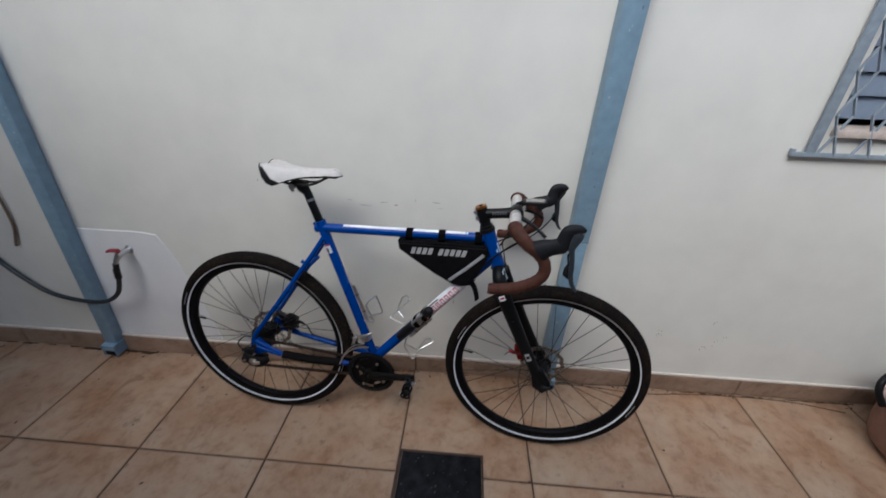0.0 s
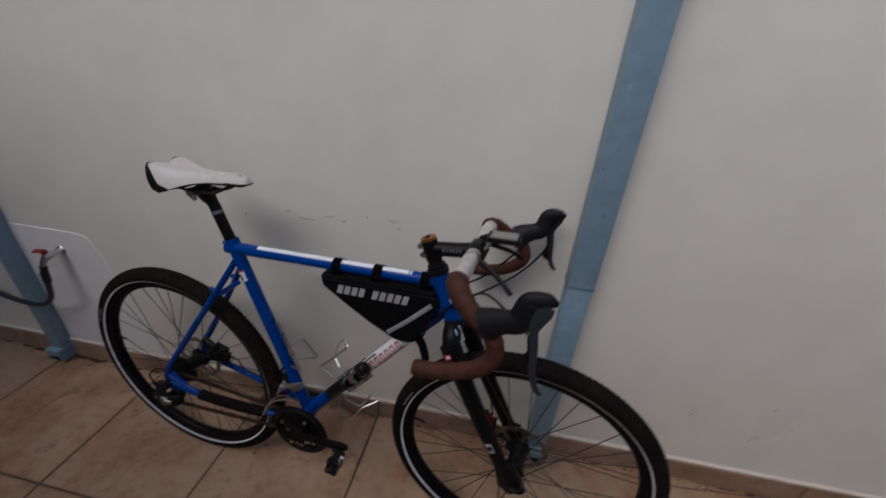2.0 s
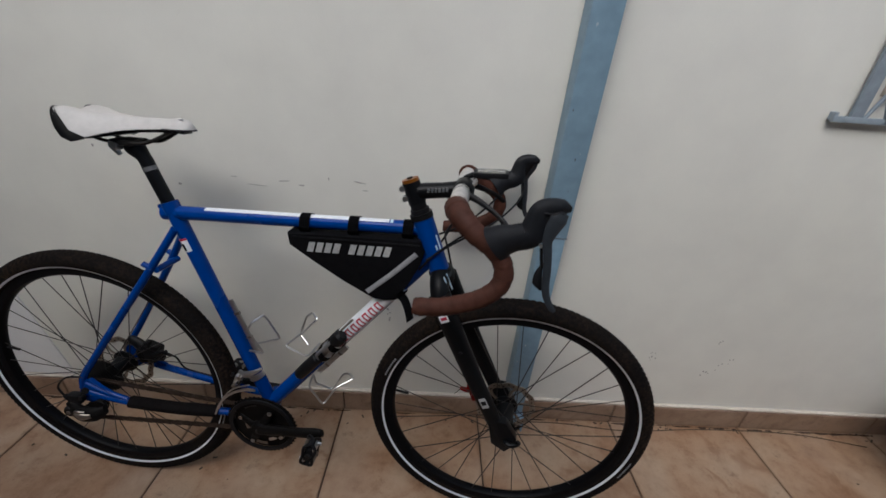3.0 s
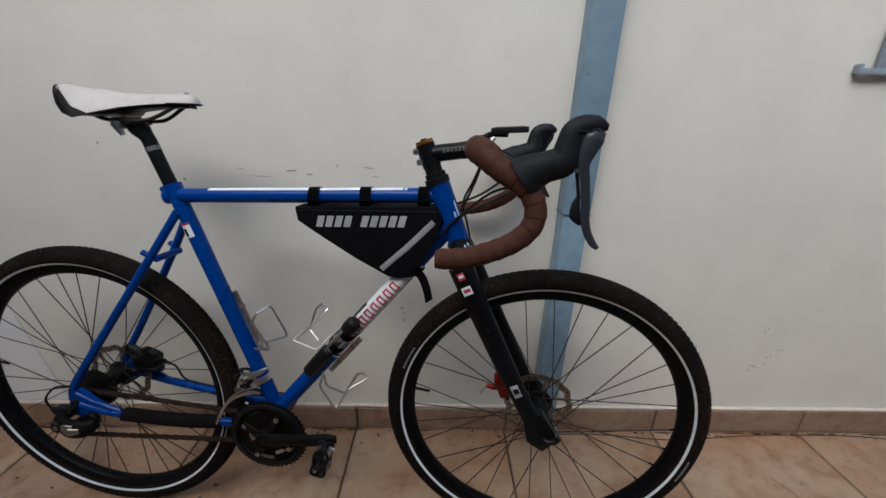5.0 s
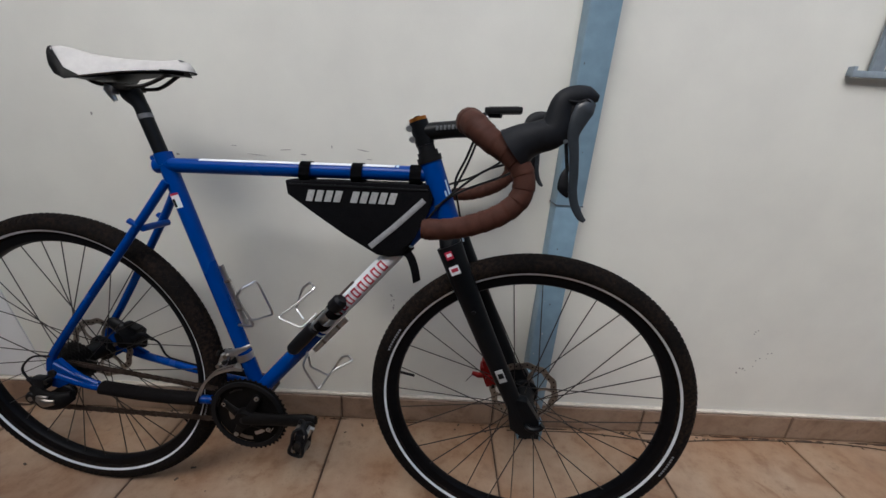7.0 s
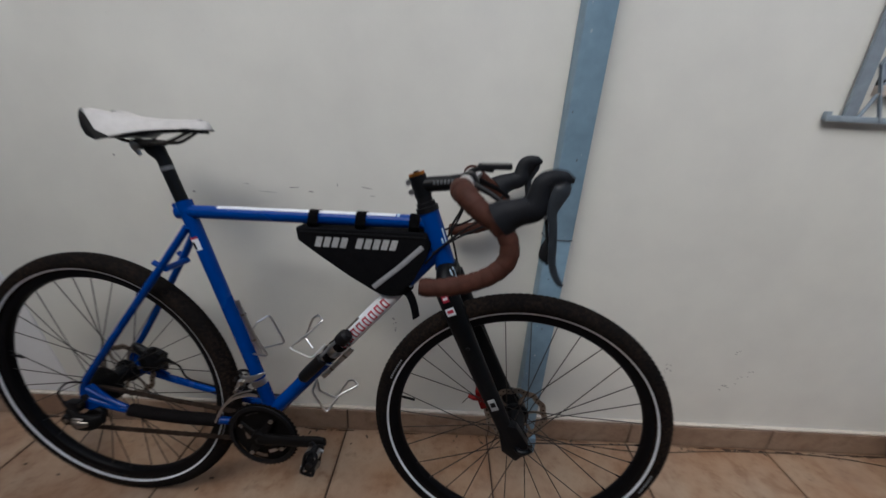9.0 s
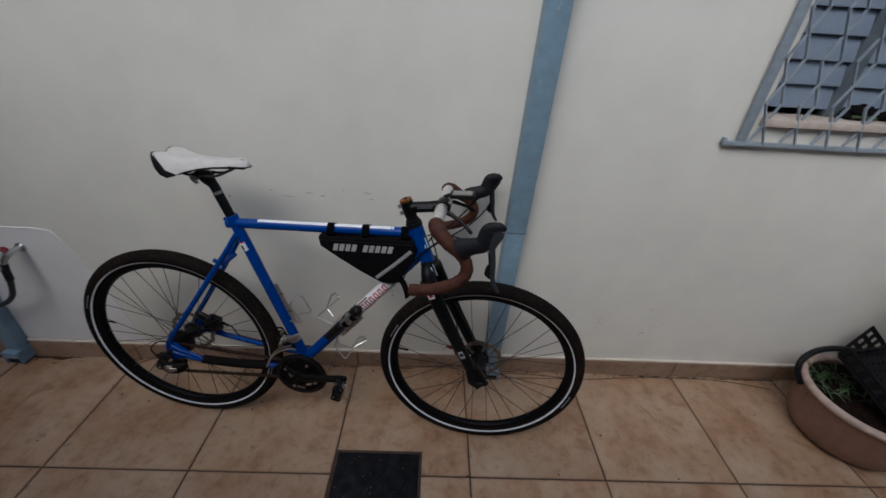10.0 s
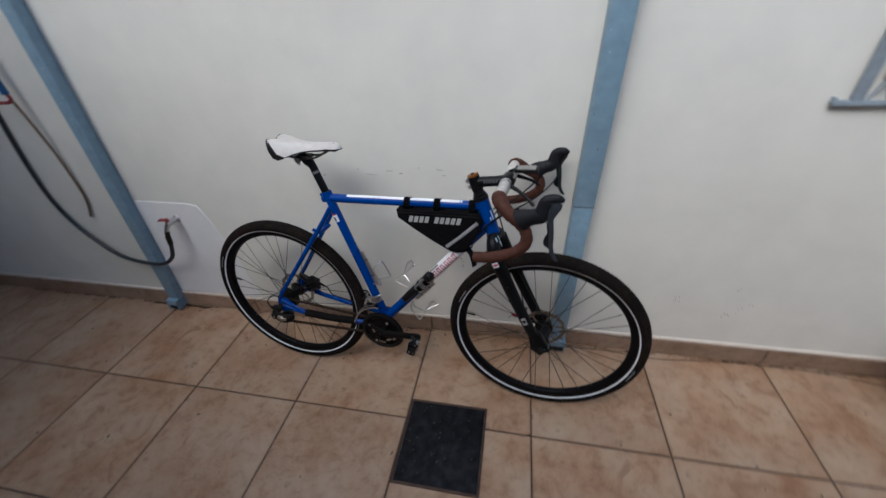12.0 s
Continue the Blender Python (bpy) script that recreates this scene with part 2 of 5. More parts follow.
GOLD = plain("orange_anodised_alloy", (0.52, 0.19, 0.03), 0.32, 0.9, spread=0.15, bump=0.0)
REDMETAL = plain("red_anodised_alloy", (0.22, 0.009, 0.009), 0.35, 0.6, spread=0.15)
NEOPRENE = plain("black_neoprene", (0.0062, 0.0048, 0.0046), 0.85, spread=0.3, scale=120, bump=0.5, spec=0.1)
HOSE = plain("black_garden_hose", (0.020, 0.026, 0.032), 0.42, spread=0.2, scale=60)
TERRACOTTA = plain("brown_plastic_pot", (0.24, 0.132, 0.094), 0.55, spread=0.12, scale=30, bump=0.2)
POTRIM = plain("worn_pot_rim", (0.47, 0.35, 0.295), 0.65, spread=0.18, scale=30, bump=0.3)
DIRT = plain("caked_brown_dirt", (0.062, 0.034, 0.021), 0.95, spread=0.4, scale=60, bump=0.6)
SOIL = plain("dark_soil", (0.014, 0.0085, 0.006), 1.0, spread=0.5, scale=70, bump=1.0, depth=0.01, spec=0.05)
DULLLEAF = plain("dull_shrub_leaf", (0.045, 0.068, 0.028), 0.55, spread=0.4, scale=30, bump=0.1)
LEAF = plain("green_grass_leaf", (0.036, 0.070, 0.016), 0.5, spread=0.3, scale=30, bump=0.1)
TWIG = plain("brown_twig", (0.085, 0.065, 0.045), 0.8, spread=0.3, scale=60)
ROPE = plain("brown_cord", (0.20, 0.135, 0.085), 0.85, spread=0.3, scale=300, bump=0.8, depth=0.002)
ORANGE = plain("orange_plastic", (0.62, 0.115, 0.02), 0.4, spread=0.08)
TEAL = plain("blue_plastic", (0.012, 0.075, 0.19), 0.4, spread=0.08)
REDPLASTIC = plain("red_plastic", (0.22, 0.026, 0.028), 0.45, spread=0.1)
SCUFF = plain("dark_scuff", (0.36, 0.345, 0.325), 0.8, spread=0.3, scale=200)
LENS = plain("dark_screen", (0.20, 0.195, 0.175), 0.2, spread=0.05, bump=0.0)


# ---- builders ----
def part(name, bm, material, parent=None, label="", m=None, smooth=35, shape=None):
    """Links a bmesh as one mesh object, under a thing or a part. shape: a matrix that skews the mesh itself."""
    if shape is not None:
        bmesh.ops.transform(bm, matrix=shape, verts=bm.verts)
    me = bpy.data.meshes.new(name)
    bmesh.ops.recalc_face_normals(bm, faces=bm.faces)
    for f in bm.faces:
        f.smooth = smooth > 0
    bm.to_mesh(me)
    bm.free()
    if smooth:
        me.set_sharp_from_angle(angle=radians(smooth))
    me.materials.append(material)
    ob = new(name, me)
    if parent is not None:
        ob.parent = parent
    if m is not None:
        ob.matrix_local = m
    if label:
        tagged(ob, label)
    return ob


def twin(ob, m, parent=None):
    """Another object on the mesh of ob, at m under the same parent."""
    o = new(ob.name.split(".")[0], ob.data)
    o.parent = parent or ob.parent
    o.matrix_local = m
    if ob.get("label"):
        tagged(o, ob["label"])
    return o


def thing(name, label, category, m=None, group="", kind=""):
    ob = new(name)
    ob.empty_display_size = 0.05
    if m is not None:
        ob.matrix_world = m
    return tagged(ob, label, category, group, kind)


def smooth_path(pts, steps=6):
    """Catmull-Rom curve through the points."""
    p = [Vector(q) for q in pts]
    p = [2 * p[0] - p[1]] + p + [2 * p[-1] - p[-2]]
    out = []
    for i in range(1, len(p) - 2):
        for k in range(steps):
            s = k / steps
            a, b, c, d = p[i - 1], p[i], p[i + 1], p[i + 2]
            out.append(0.5 * (2 * b + (c - a) * s + (2 * a - 5 * b + 4 * c - d) * s * s + (3 * b - a - 3 * c + d) * s**3))
    return out + [p[-2]]


def tube(bm, pts, r, n=10, closed=False, wide=1.0, cap=True, across=None):
    """Sweeps a round (or flattened: wide) section along points. r: one radius or one for each point."""
    pts = [Vector(p) for p in pts]
    radii = r if isinstance(r, (list, tuple)) else [r] * len(pts)
    rings, side = [], None
    for i, p in enumerate(pts):
        a = pts[i - 1] if (i or closed) else p
        b = pts[(i + 1) % len(pts)] if (i + 1 < len(pts) or closed) else p
        d = (b - a).normalized()
        if side is None:
            ref = Vector(across) if across is not None else (Vector((0, 1, 0)) if abs(d.y) < 0.9 else Vector((1, 0, 0)))
            side = ref
        side = (side - d * side.dot(d)).normalized()
        other = d.cross(side)
        rings.append([bm.verts.new(p + radii[i] * (math.cos(2 * math.pi * k / n) * side * wide + math.sin(2 * math.pi * k / n) * other)) for k in range(n)])
    count = len(rings)
    for i in range(count if closed else count - 1):
        a, b = rings[i], rings[(i + 1) % count]
        for k in range(n):
            bm.faces.new((a[k], a[(k + 1) % n], b[(k + 1) % n], b[k]))
    if cap and not closed:
        bm.faces.new(rings[0][::-1])
        bm.faces.new(rings[-1])
    return bm


def rod(a, b, r, n=14, r2=None, wide=1.0, across=None):
    bm = bmesh.new()
    a, b = Vector(a), Vector(b)
    r2 = r if r2 is None else r2
    return tube(bm, [a, a.lerp(b, 0.33), a.lerp(b, 0.67), b], [r, r + (r2 - r) * 0.33, r + (r2 - r) * 0.67, r2], n, wide=wide, across=across)


def box(bm, centre, size, m=None, bevel=0.0):
    out = bmesh.ops.create_cube(bm, size=1.0)
    mat = Matrix.Translation(centre) @ (m or Matrix()) @ Matrix.Diagonal((*size, 1))
    bmesh.ops.transform(bm, matrix=mat, verts=out["verts"])
    if bevel:
        edges = {e for v in out["verts"] for e in v.link_edges}
        bmesh.ops.bevel(bm, geom=list(edges), offset=bevel, segments=2, affect="EDGES", profile=0.6)
    return bm


def block(centre, size, bevel=0.0, m=None):
    return box(bmesh.new(), centre, size, m, bevel)


def lathe(bm, profile, n=64, closed=False, centre=(0, 0, 0)):
    """Turns a profile of (radius, y) round the y axis."""
    c = Vector(centre)
    rings = []
    for k in range(n):
        a = 2 * math.pi * k / n
        rings.append([bm.verts.new(c + Vector((r * math.cos(a), y, r * math.sin(a)))) for r, y in profile])
    m = len(profile)
    for k in range(n):
        p, q = rings[k], rings[(k + 1) % n]
        for i in range(m if closed else m - 1):
            j = (i + 1) % m
            bm.faces.new((p[i], p[j], q[j], q[i]))
    return bm


def turned(profile, n=48, m=None):
    """A turned solid about z: profile of (radius, z) from bottom to top, closed at both ends."""
    bm = bmesh.new()
    rings = [[bm.verts.new((r * math.cos(2 * math.pi * k / n), r * math.sin(2 * math.pi * k / n), z)) for k in range(n)] for r, z in profile]
    for p, q in zip(rings, rings[1:]):
        for k in range(n):
            bm.faces.new((p[k], p[(k + 1) % n], q[(k + 1) % n], q[k]))
    bm.faces.new(rings[0][::-1])
    bm.faces.new(rings[-1])
    if m is not None:
        bmesh.ops.transform(bm, matrix=m, verts=bm.verts)
    return bm


def plate(outline, y0, y1, bevel=0.0):
    """A flat outline in x and z with a thickness along y."""
    bm = bmesh.new()
    a = [bm.verts.new((x, y0, z)) for x, z in outline]
    b = [bm.verts.new((x, y1, z)) for x, z in outline]
    bm.faces.new(a)
    bm.faces.new(b[::-1])
    for i in range(len(outline)):
        j = (i + 1) % len(outline)
        bm.faces.new((a[i], b[i], b[j], a[j]))
    if bevel:
        bmesh.ops.bevel(bm, geom=[e for e in bm.edges if abs(e.verts[0].co.y - e.verts[1].co.y) < 1e-6], offset=bevel, segments=2, affect="EDGES", profile=0.6)
    return bm


# ---- the yard ----
X0, X1, YB, PITCH = -4.02, 3.505, -2.4, 0.4996
WX0, WX1, WZ0, WZ1 = 1.348, 2.31, 1.175, 2.15


def wall_with_opening(name, label, x0, x1, z1, hole, material):
    """A wall 0.16 m thick along x, its face at y = 0, with one opening."""
    hx0, hx1, hz0, hz1 = hole
    bm = bmesh.new()
    for a, b, c, d in ((x0, hx0, -0.1, z1), (hx1, x1, -0.1, z1), (hx0, hx1, -0.1, hz0), (hx0, hx1, hz1, z1)):
        box(bm, ((a + b) / 2, 0.08, (c + d) / 2), (b - a, 0.16, d - c))
    bmesh.ops.remove_doubles(bm, verts=bm.verts, dist=1e-5)
    return tagged(part(name, bm, material, smooth=0), label, "wall", kind="structure")


LW = (-2.96, -2.13, 1.12, 2.15)
wall_right = wall_with_opening("wall_north", "cream painted plaster wall with faint grey smudges", -0.9, X1, 2.9, (WX0, WX1, WZ0, WZ1), WALL)
wall_with_opening("wall_north_end", "cream painted plaster wall beside the garden tap", X0, -0.9, 2.9, LW, WALL)
# Unseen closing wall; its height and dark grey limit sky and bounce light.
tagged(part("wall_south", block(((X0 + X1) / 2, YB - 0.08, 1.5), (X1 - X0 + 0.4, 0.16, 3.2)), UNSEEN_GREY, smooth=0), "plain dark grey unseen wall added to close the yard", "wall", kind="structure")
tagged(part("wall_east", block((X1 + 0.08, YB / 2 + 0.08, 1.4), (0.16, -YB + 0.32, 3.0)), WALL, smooth=0), "plain cream plaster end wall of the yard", "wall", kind="structure")
tagged(part("wall_west", block((X0 - 0.08, YB / 2 + 0.08, 1.4), (0.16, -YB + 0.32, 3.0)), WALL, smooth=0), "plain cream plaster end wall of the yard", "wall", kind="structure")
# Unseen slab, added to keep sky light off the left end.
tagged(part("ceiling", block(((X0 - 2.1) / 2, YB / 2, 2.97), (-2.1 - X0, -YB, 0.12)), WALL, smooth=0), "plain pale unseen roof slab added over the yard's end", "roof", kind="structure")
# Unseen eave, assumed from the downpipes; its depth cuts overhead light.
tagged(part("ceiling_shade_eave", block(((X1 - 2.1) / 2, -0.22, 2.96), (X1 + 2.1, 0.60, 0.10)), WALL, smooth=0), "plain pale unseen roof eave added over the cream wall", "roof", kind="structure")
floor = tagged(part("floor", block(((X0 + X1) / 2, YB / 2, -0.055), (X1 - X0, -YB, 0.1)), GROUT, smooth=0), "square brown glazed floor tiles with dark joints", "floor", kind="structure")
tagged(part("ground", block((0, 0, -0.2), (400, 400, 0.1)), GROUT, smooth=0), "bare dark ground outside the yard", "ground", kind="structure")

# skirting of cut tiles, with a pale line of filler on top
skirting = tagged(part("baseboard", block(((X0 + X1) / 2, -0.004, 0.0445), (X1 - X0, 0.008, 0.089)), GROUT, smooth=0), "low brown tile skirting along the cream wall", "skirting", kind="structure")
part("filler_line", block(((X0 + X1) / 2, -0.0065, 0.097), (X1 - X0, 0.013, 0.007), 0.002), CAULK, skirting, "pale line of filler on the skirting")

# painted patch round the tap: a corner missing at the upper side
patch = tagged(part("trim_patch", plate([(-1.47, 0.105), (-1.45, 0.676), (-1.16, 0.674), (-1.095, 0.665), (-1.055, 0.58), (-1.005, 0.42), (-0.985, 0.30), (-0.95, 0.105)], -0.004, 0.0), PATCH, smooth=0), "patch of white paint round the garden tap", "paint patch", kind="structure")


def window(name, x0, x1, z0, z1, label, stiles):
    """A recessed opening with a slatted shutter, a stone sill and reveals."""
    # The near-black sheet stands in for the unlit space behind the slats.
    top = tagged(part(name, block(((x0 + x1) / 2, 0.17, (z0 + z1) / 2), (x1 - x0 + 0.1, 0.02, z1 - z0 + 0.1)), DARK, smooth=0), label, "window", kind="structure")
    part("window_sill", block(((x0 + x1) / 2, 0.055, z0 + 0.012), (x1 - x0 - 0.004, 0.15, 0.024), 0.004), SILL, top, "pale stone sill")
    edges = [x0 + 0.012] + [x + d for x in stiles for d in (-0.025, 0.025)] + [x1 - 0.012]
    for a, b in zip(edges[::2], edges[1::2]):
        z = z0 + 0.05
        first = None
        while z + 0.055 < z1:
            m = Matrix.Translation(((a + b) / 2, 0.09, z + 0.031)) @ Euler((radians(-12), 0, 0)).to_matrix().to_4x4()
            if first is None:
                first = part("slat", block((0, 0, 0), (b - a, 0.008, 0.0695), 0.002), SHUTTER, top, m=m)
            else:
                twin(first, m)
            z += 0.0705
    # Side stiles take the slat colour, middle stiles a darker one.
    for x, w, y, mat in [(x0 + 0.006, 0.012, 0.095, SHUTTER), (x1 - 0.006, 0.012, 0.095, SHUTTER)] + [(x, 0.052, 0.098, STILE) for x in stiles]:
        part("stile", block((x, y, (z0 + z1) / 2 + 0.012), (w, 0.03, z1 - z0 - 0.026), 0.002), mat, top)
    return top


window("window_1", WX0, WX1, WZ0, WZ1, "slate blue slatted shutter window with a pale sill", (1.645, 2.005))
window("window_2", LW[0], LW[1], LW[2], LW[3], "slatted shutter window behind an iron guard", (-2.6,))


def guard(name, x0, x1, z0, z1, label):
    """An iron guard on the wall: a flat frame with tabs and a lattice of zigzag bars."""
    g = thing(name, label, "window guard", None, "iron window guards")
    part("side_bar", block((x0, -0.0125, (z0 + z1) / 2), (0.031, 0.009, z1 - z0), 0.002), GUARD, g)
    part("side_bar", block((x1, -0.0125, (z0 + z1) / 2), (0.031, 0.009, z1 - z0), 0.002), GUARD, g)
    part("bottom_bar", block(((x0 + x1) / 2 - 0.006, -0.013, z0), (x1 - x0 + 0.10, 0.010, 0.0145), 0.002), GUARD, g)
    part("top_bar", block(((x0 + x1) / 2, -0.013, z1), (x1 - x0 + 0.07, 0.010, 0.0145), 0.002), GUARD, g)
    for x in (x0 - 0.052, x1 + 0.052):
        for z in (z0 + 0.006, z1):
            part("wall_tab", block((x, -0.009, z), (0.010, 0.016, 0.020), 0.002), GUARD, g)
    step, rise = 0.106, 0.125
    k, first = 0, {}
    x = x0 + 0.022
    while x < x1 - 0.02:
        for flip in (0, 1):
            pts, z, side = [], z0, flip
            while z < z1 + 0.001:
                pts.append((x + step / 2 * side, z))
                z, side = z + rise, 1 - side
            if flip in first:
                twin(first[flip], Matrix.Translation((k * step, 0, 0)))
            else:
                bm = bmesh.new()
                for (xa, za), (xb, zb) in zip(pts, pts[1:]):
                    v = Vector((xb - xa, 0, zb - za))
                    rot = Matrix.Rotation(math.atan2(v.x, v.z), 4, "Y")
                    box(bm, ((xa + xb) / 2, -0.0125 - 0.004 * flip, (za + zb) / 2), (0.0040, 0.008, v.length + 0.003), rot)
                first[flip] = part("lattice_bar", bm, GUARD, g, smooth=0)
        k, x = k + 1, x + step
    return g


guard("window_guard", 1.304, 2.39, 1.118, 2.22, "grey-blue iron lattice guard fixed over the shutter window")
guard("window_guard", -3.03, -2.09, 1.08, 2.22, "grey-blue iron lattice guard over the far window")


def downpipe(x0, x1, depth, top, joint, label, lean=0.0):
    """A square sheet-metal downpipe on the wall with an open seam and an open shoe at the foot."""
    p = thing("downpipe", label, "downpipe", pose((x0 + x1) / 2, 0, 0, 0, lean, 0), "downpipes on the wall")
    w = x1 - x0
    bm = block((0, -depth / 2 - 0.001, (top + joint) / 2), (w, depth, top - joint), 0.006)
    part("upper_length", bm, PIPE, p)
    bm = block((0, -depth / 2 - 0.001, (joint + 0.06) / 2), (w - 0.003, depth - 0.003, joint - 0.06), 0.006)
    part("lower_length", bm, PIPE, p)
    bm = block((0, -depth / 2 - 0.001, joint + 0.001), (w + 0.001, depth + 0.001, 0.003), 0.0008)
    part("seam", bm, STILE, p, "dark open seam")
    bm = bmesh.new()
    for dx in (-w / 2, w / 2):
        box(bm, (dx, -depth / 2 - 0.012, 0.045), (0.004, depth + 0.022, 0.062))
    box(bm, (0, -depth - 0.022, 0.062), (w, 0.004, 0.028))
    box(bm, (0, -depth / 2 - 0.012, 0.075), (w, depth + 0.022, 0.004))
    part("shoe", bm, PIPE, p, smooth=0)
    # near-black block in place of the shade inside the open shoe
    part("shoe_mouth_shade", block((0, -depth - 0.012, 0.03), (w - 0.006, 0.006, 0.036)), DARK, p, smooth=0)
    chips = random.Random(int(w * 1e5))
    for k in range(26):
        cx, cz, r = chips.uniform(-0.45, 0.45) * w, chips.uniform(0.3, 1.9), chips.uniform(0.0010, 0.0026)
        bm = plate([(cx + r * math.cos(6.283 * i / 7) * chips.uniform(0.5, 1.3), cz + r * math.sin(6.283 * i / 7) * chips.uniform(0.6, 2.2)) for i in range(7)], -depth - 0.0016, -depth - 0.0005)
        part("paint_chip", bm, CHIP if chips.random() < 0.6 else STILE, p, smooth=0)
    return p


downpipe(0.575, 0.646, 0.058, 2.88, 0.771, "grey-blue painted square downpipe behind the bicycle", 0.69)
downpipe(-1.527, -1.465, 0.052, 2.88, 2.3, "grey-blue painted square downpipe beside the garden tap", 2.4)

# drain cover
cover = thing("drain_cover", "dark square drain cover set in the tile floor", "drain cover", pose(0.1575, -0.5835, 0) @ Matrix.Scale(0.96, 4, (1, 0, 0)))
bm = bmesh.new()
for sx, sy, w, d in ((0, 0.163, 0.334, 0.008), (0, -0.163, 0.334, 0.008), (0.163, 0, 0.008, 0.318), (-0.163, 0, 0.008, 0.318)):
    box(bm, (sx, sy, 0.002), (w, d, 0.008))
part("frame", bm, GROUT, cover, smooth=0)
part("lid", block((0, 0, 0.001), (0.316, 0.316, 0.008), 0.002), IRON, cover, "dark cast lid with faint stains")
flecks = random.Random(11)
bm = bmesh.new()
for k in range(46):
    cx, cy, r = flecks.uniform(-0.15, 0.15), flecks.uniform(-0.15, 0.15), flecks.uniform(0.0012, 0.0045)
    low = [bm.verts.new((cx + r * flecks.uniform(0.6, 1.3) * math.cos(6.283 * i / 8), cy + r * flecks.uniform(0.6, 1.3) * math.sin(6.283 * i / 8), 0.0046)) for i in range(8)]
    top = [bm.verts.new((cx + (v.co.x - cx) * 0.7, cy + (v.co.y - cy) * 0.7, 0.0056)) for v in low]
    bm.faces.new(top)
    for i in range(8):
        bm.faces.new((low[i], low[(i + 1) % 8], top[(i + 1) % 8], top[i]))
part("dirt_flecks", bm, FLECK, cover, "dry grey dirt flecks")

# ---- the bicycle: x ahead, y to its left (the wall), z up, from the rear tyre's foot ----
BIKE = pose(-0.570, -0.2415, 0, -4.5, 0, -4.75)
PIVOT, AXIS = Vector((0.832, 0, 0.892)), Vector((-0.343, 0, 0.939))
TURN = Matrix.Translation(PIVOT) @ Matrix.Rotation(radians(-2.6), 4, AXIS) @ Matrix.Translation(-PIVOT)
COCKPIT = Matrix.Translation(AXIS * -0.012) @ TURN
NARROW = COCKPIT @ Matrix.Translation((0.852, 0, 1.0)) @ Matrix.Diagonal((0.955, 0.88, 0.955, 1)) @ Matrix.Translation((-0.852, 0, -1.0))
STEER = Matrix.Translation(PIVOT) @ Matrix.Rotation(radians(-4.5), 4, AXIS) @ Matrix.Translation(-PIVOT)
TYRE_R, HUB_Z = 0.360, 0.360
BB, SEAT_TOP = Vector((0.444, 0, 0.317)), Vector((0.270, 0, 0.872))
HEAD_TOP, HEAD_LOW = Vector((0.834, 0, 0.888)), Vector((0.873, 0, 0.784))
TT0, TT1 = Vector((0.277, 0, 0.845)), Vector((0.838, 0, 0.863))
DT1 = Vector((0.858, 0, 0.800))
# the stays are drawn in towards the seat tube and the fork blades raked back, to meet the hubs
REAR = Matrix(((1.0135, 0, 0.00476, -0.00770), (0, 1, 0, 0), (0, 0, 1, 0), (0, 0, 0, 1)))
RAKE = Matrix(((1, 0, 0.040, -0.0308), (0, 1, 0, 0), (0, 0, 1, 0), (0, 0, 0, 1)))
SEAT = Matrix(((1, 0, 0.0245, -0.0214), (0, 1, 0, 0), (0, 0, 1, 0), (0, 0, 0, 1)))
bike = thing("bicycle", "blue gravel bicycle with drop handlebar leaning on a wall", "bicycle", BIKE)


def shell(a, b, r, s0, s1, a0, a1, n=6, thick=0.0005):
    """A thin curved sheet on a tube from a to b: s along it, angles up from the right-hand side."""
    a, b = Vector(a), Vector(b)
    d = (b - a).normalized()
    out = Vector((0, -1, 0))
    upw = Vector((-d.z, 0, d.x))
    bm = bmesh.new()
    grid = []
    for rr in (r + thick, r - 0.001):
        rows = []
        for s in (s0, s1):
            c = a.lerp(b, s)
            rows.append([bm.verts.new(c + rr * (math.cos(radians(a0 + (a1 - a0) * k / n)) * out + math.sin(radians(a0 + (a1 - a0) * k / n)) * upw)) for k in range(n + 1)])
        grid.append(rows)
    (p, q), (u, v) = grid
    for k in range(n):
        bm.faces.new((p[k], p[k + 1], q[k + 1], q[k]))
        bm.faces.new((u[k], v[k], v[k + 1], u[k + 1]))
        bm.faces.new((p[k], u[k], u[k + 1], p[k + 1]))
        bm.faces.new((q[k], q[k + 1], v[k + 1], v[k]))
    bm.faces.new((p[0], q[0], v[0], u[0]))
    bm.faces.new((p[n], u[n], v[n], q[n]))
    return bm


# frame
seat_tube = part("seat_tube", rod(BB, BB.lerp(SEAT_TOP, 0.985), 0.0165, 20), BLUE, bike, "blue seat tube")
top_tube = part("top_tube", rod(TT0, TT1, 0.0152, 20), BLUE, bike, "blue top tube with a white stripe")
down_tube = part("down_tube", rod(BB, DT1, 0.0185, 20), BLUE, bike, "blue and white down tube with red lettering")
head_tube = part("head_tube", rod(HEAD_LOW + (HEAD_LOW - HEAD_TOP) * 0.12, HEAD_TOP, 0.0225, 24), BLUE, bike)
bm = bmesh.new()
lathe(bm, [(0.0, -0.036), (0.021, -0.036), (0.023, -0.030), (0.023, 0.030), (0.021, 0.036), (0.0, 0.036)], 24, centre=BB)
part("bottom_bracket", bm, BLUE, bike)
part("seat_collar", rod((0.2775, 0, 0.846), (0.2705, 0, 0.869), 0.0178, 20), BLUE, seat_tube)
part("collar_bolt", rod((0.254, -0.008, 0.858), (0.252, 0.010, 0.858), 0.006, 10), BLUE, seat_tube)
part("lug", rod((0.255, 0, 0.842), (0.292, 0, 0.846), 0.0160, 16), BLUE, seat_tube)
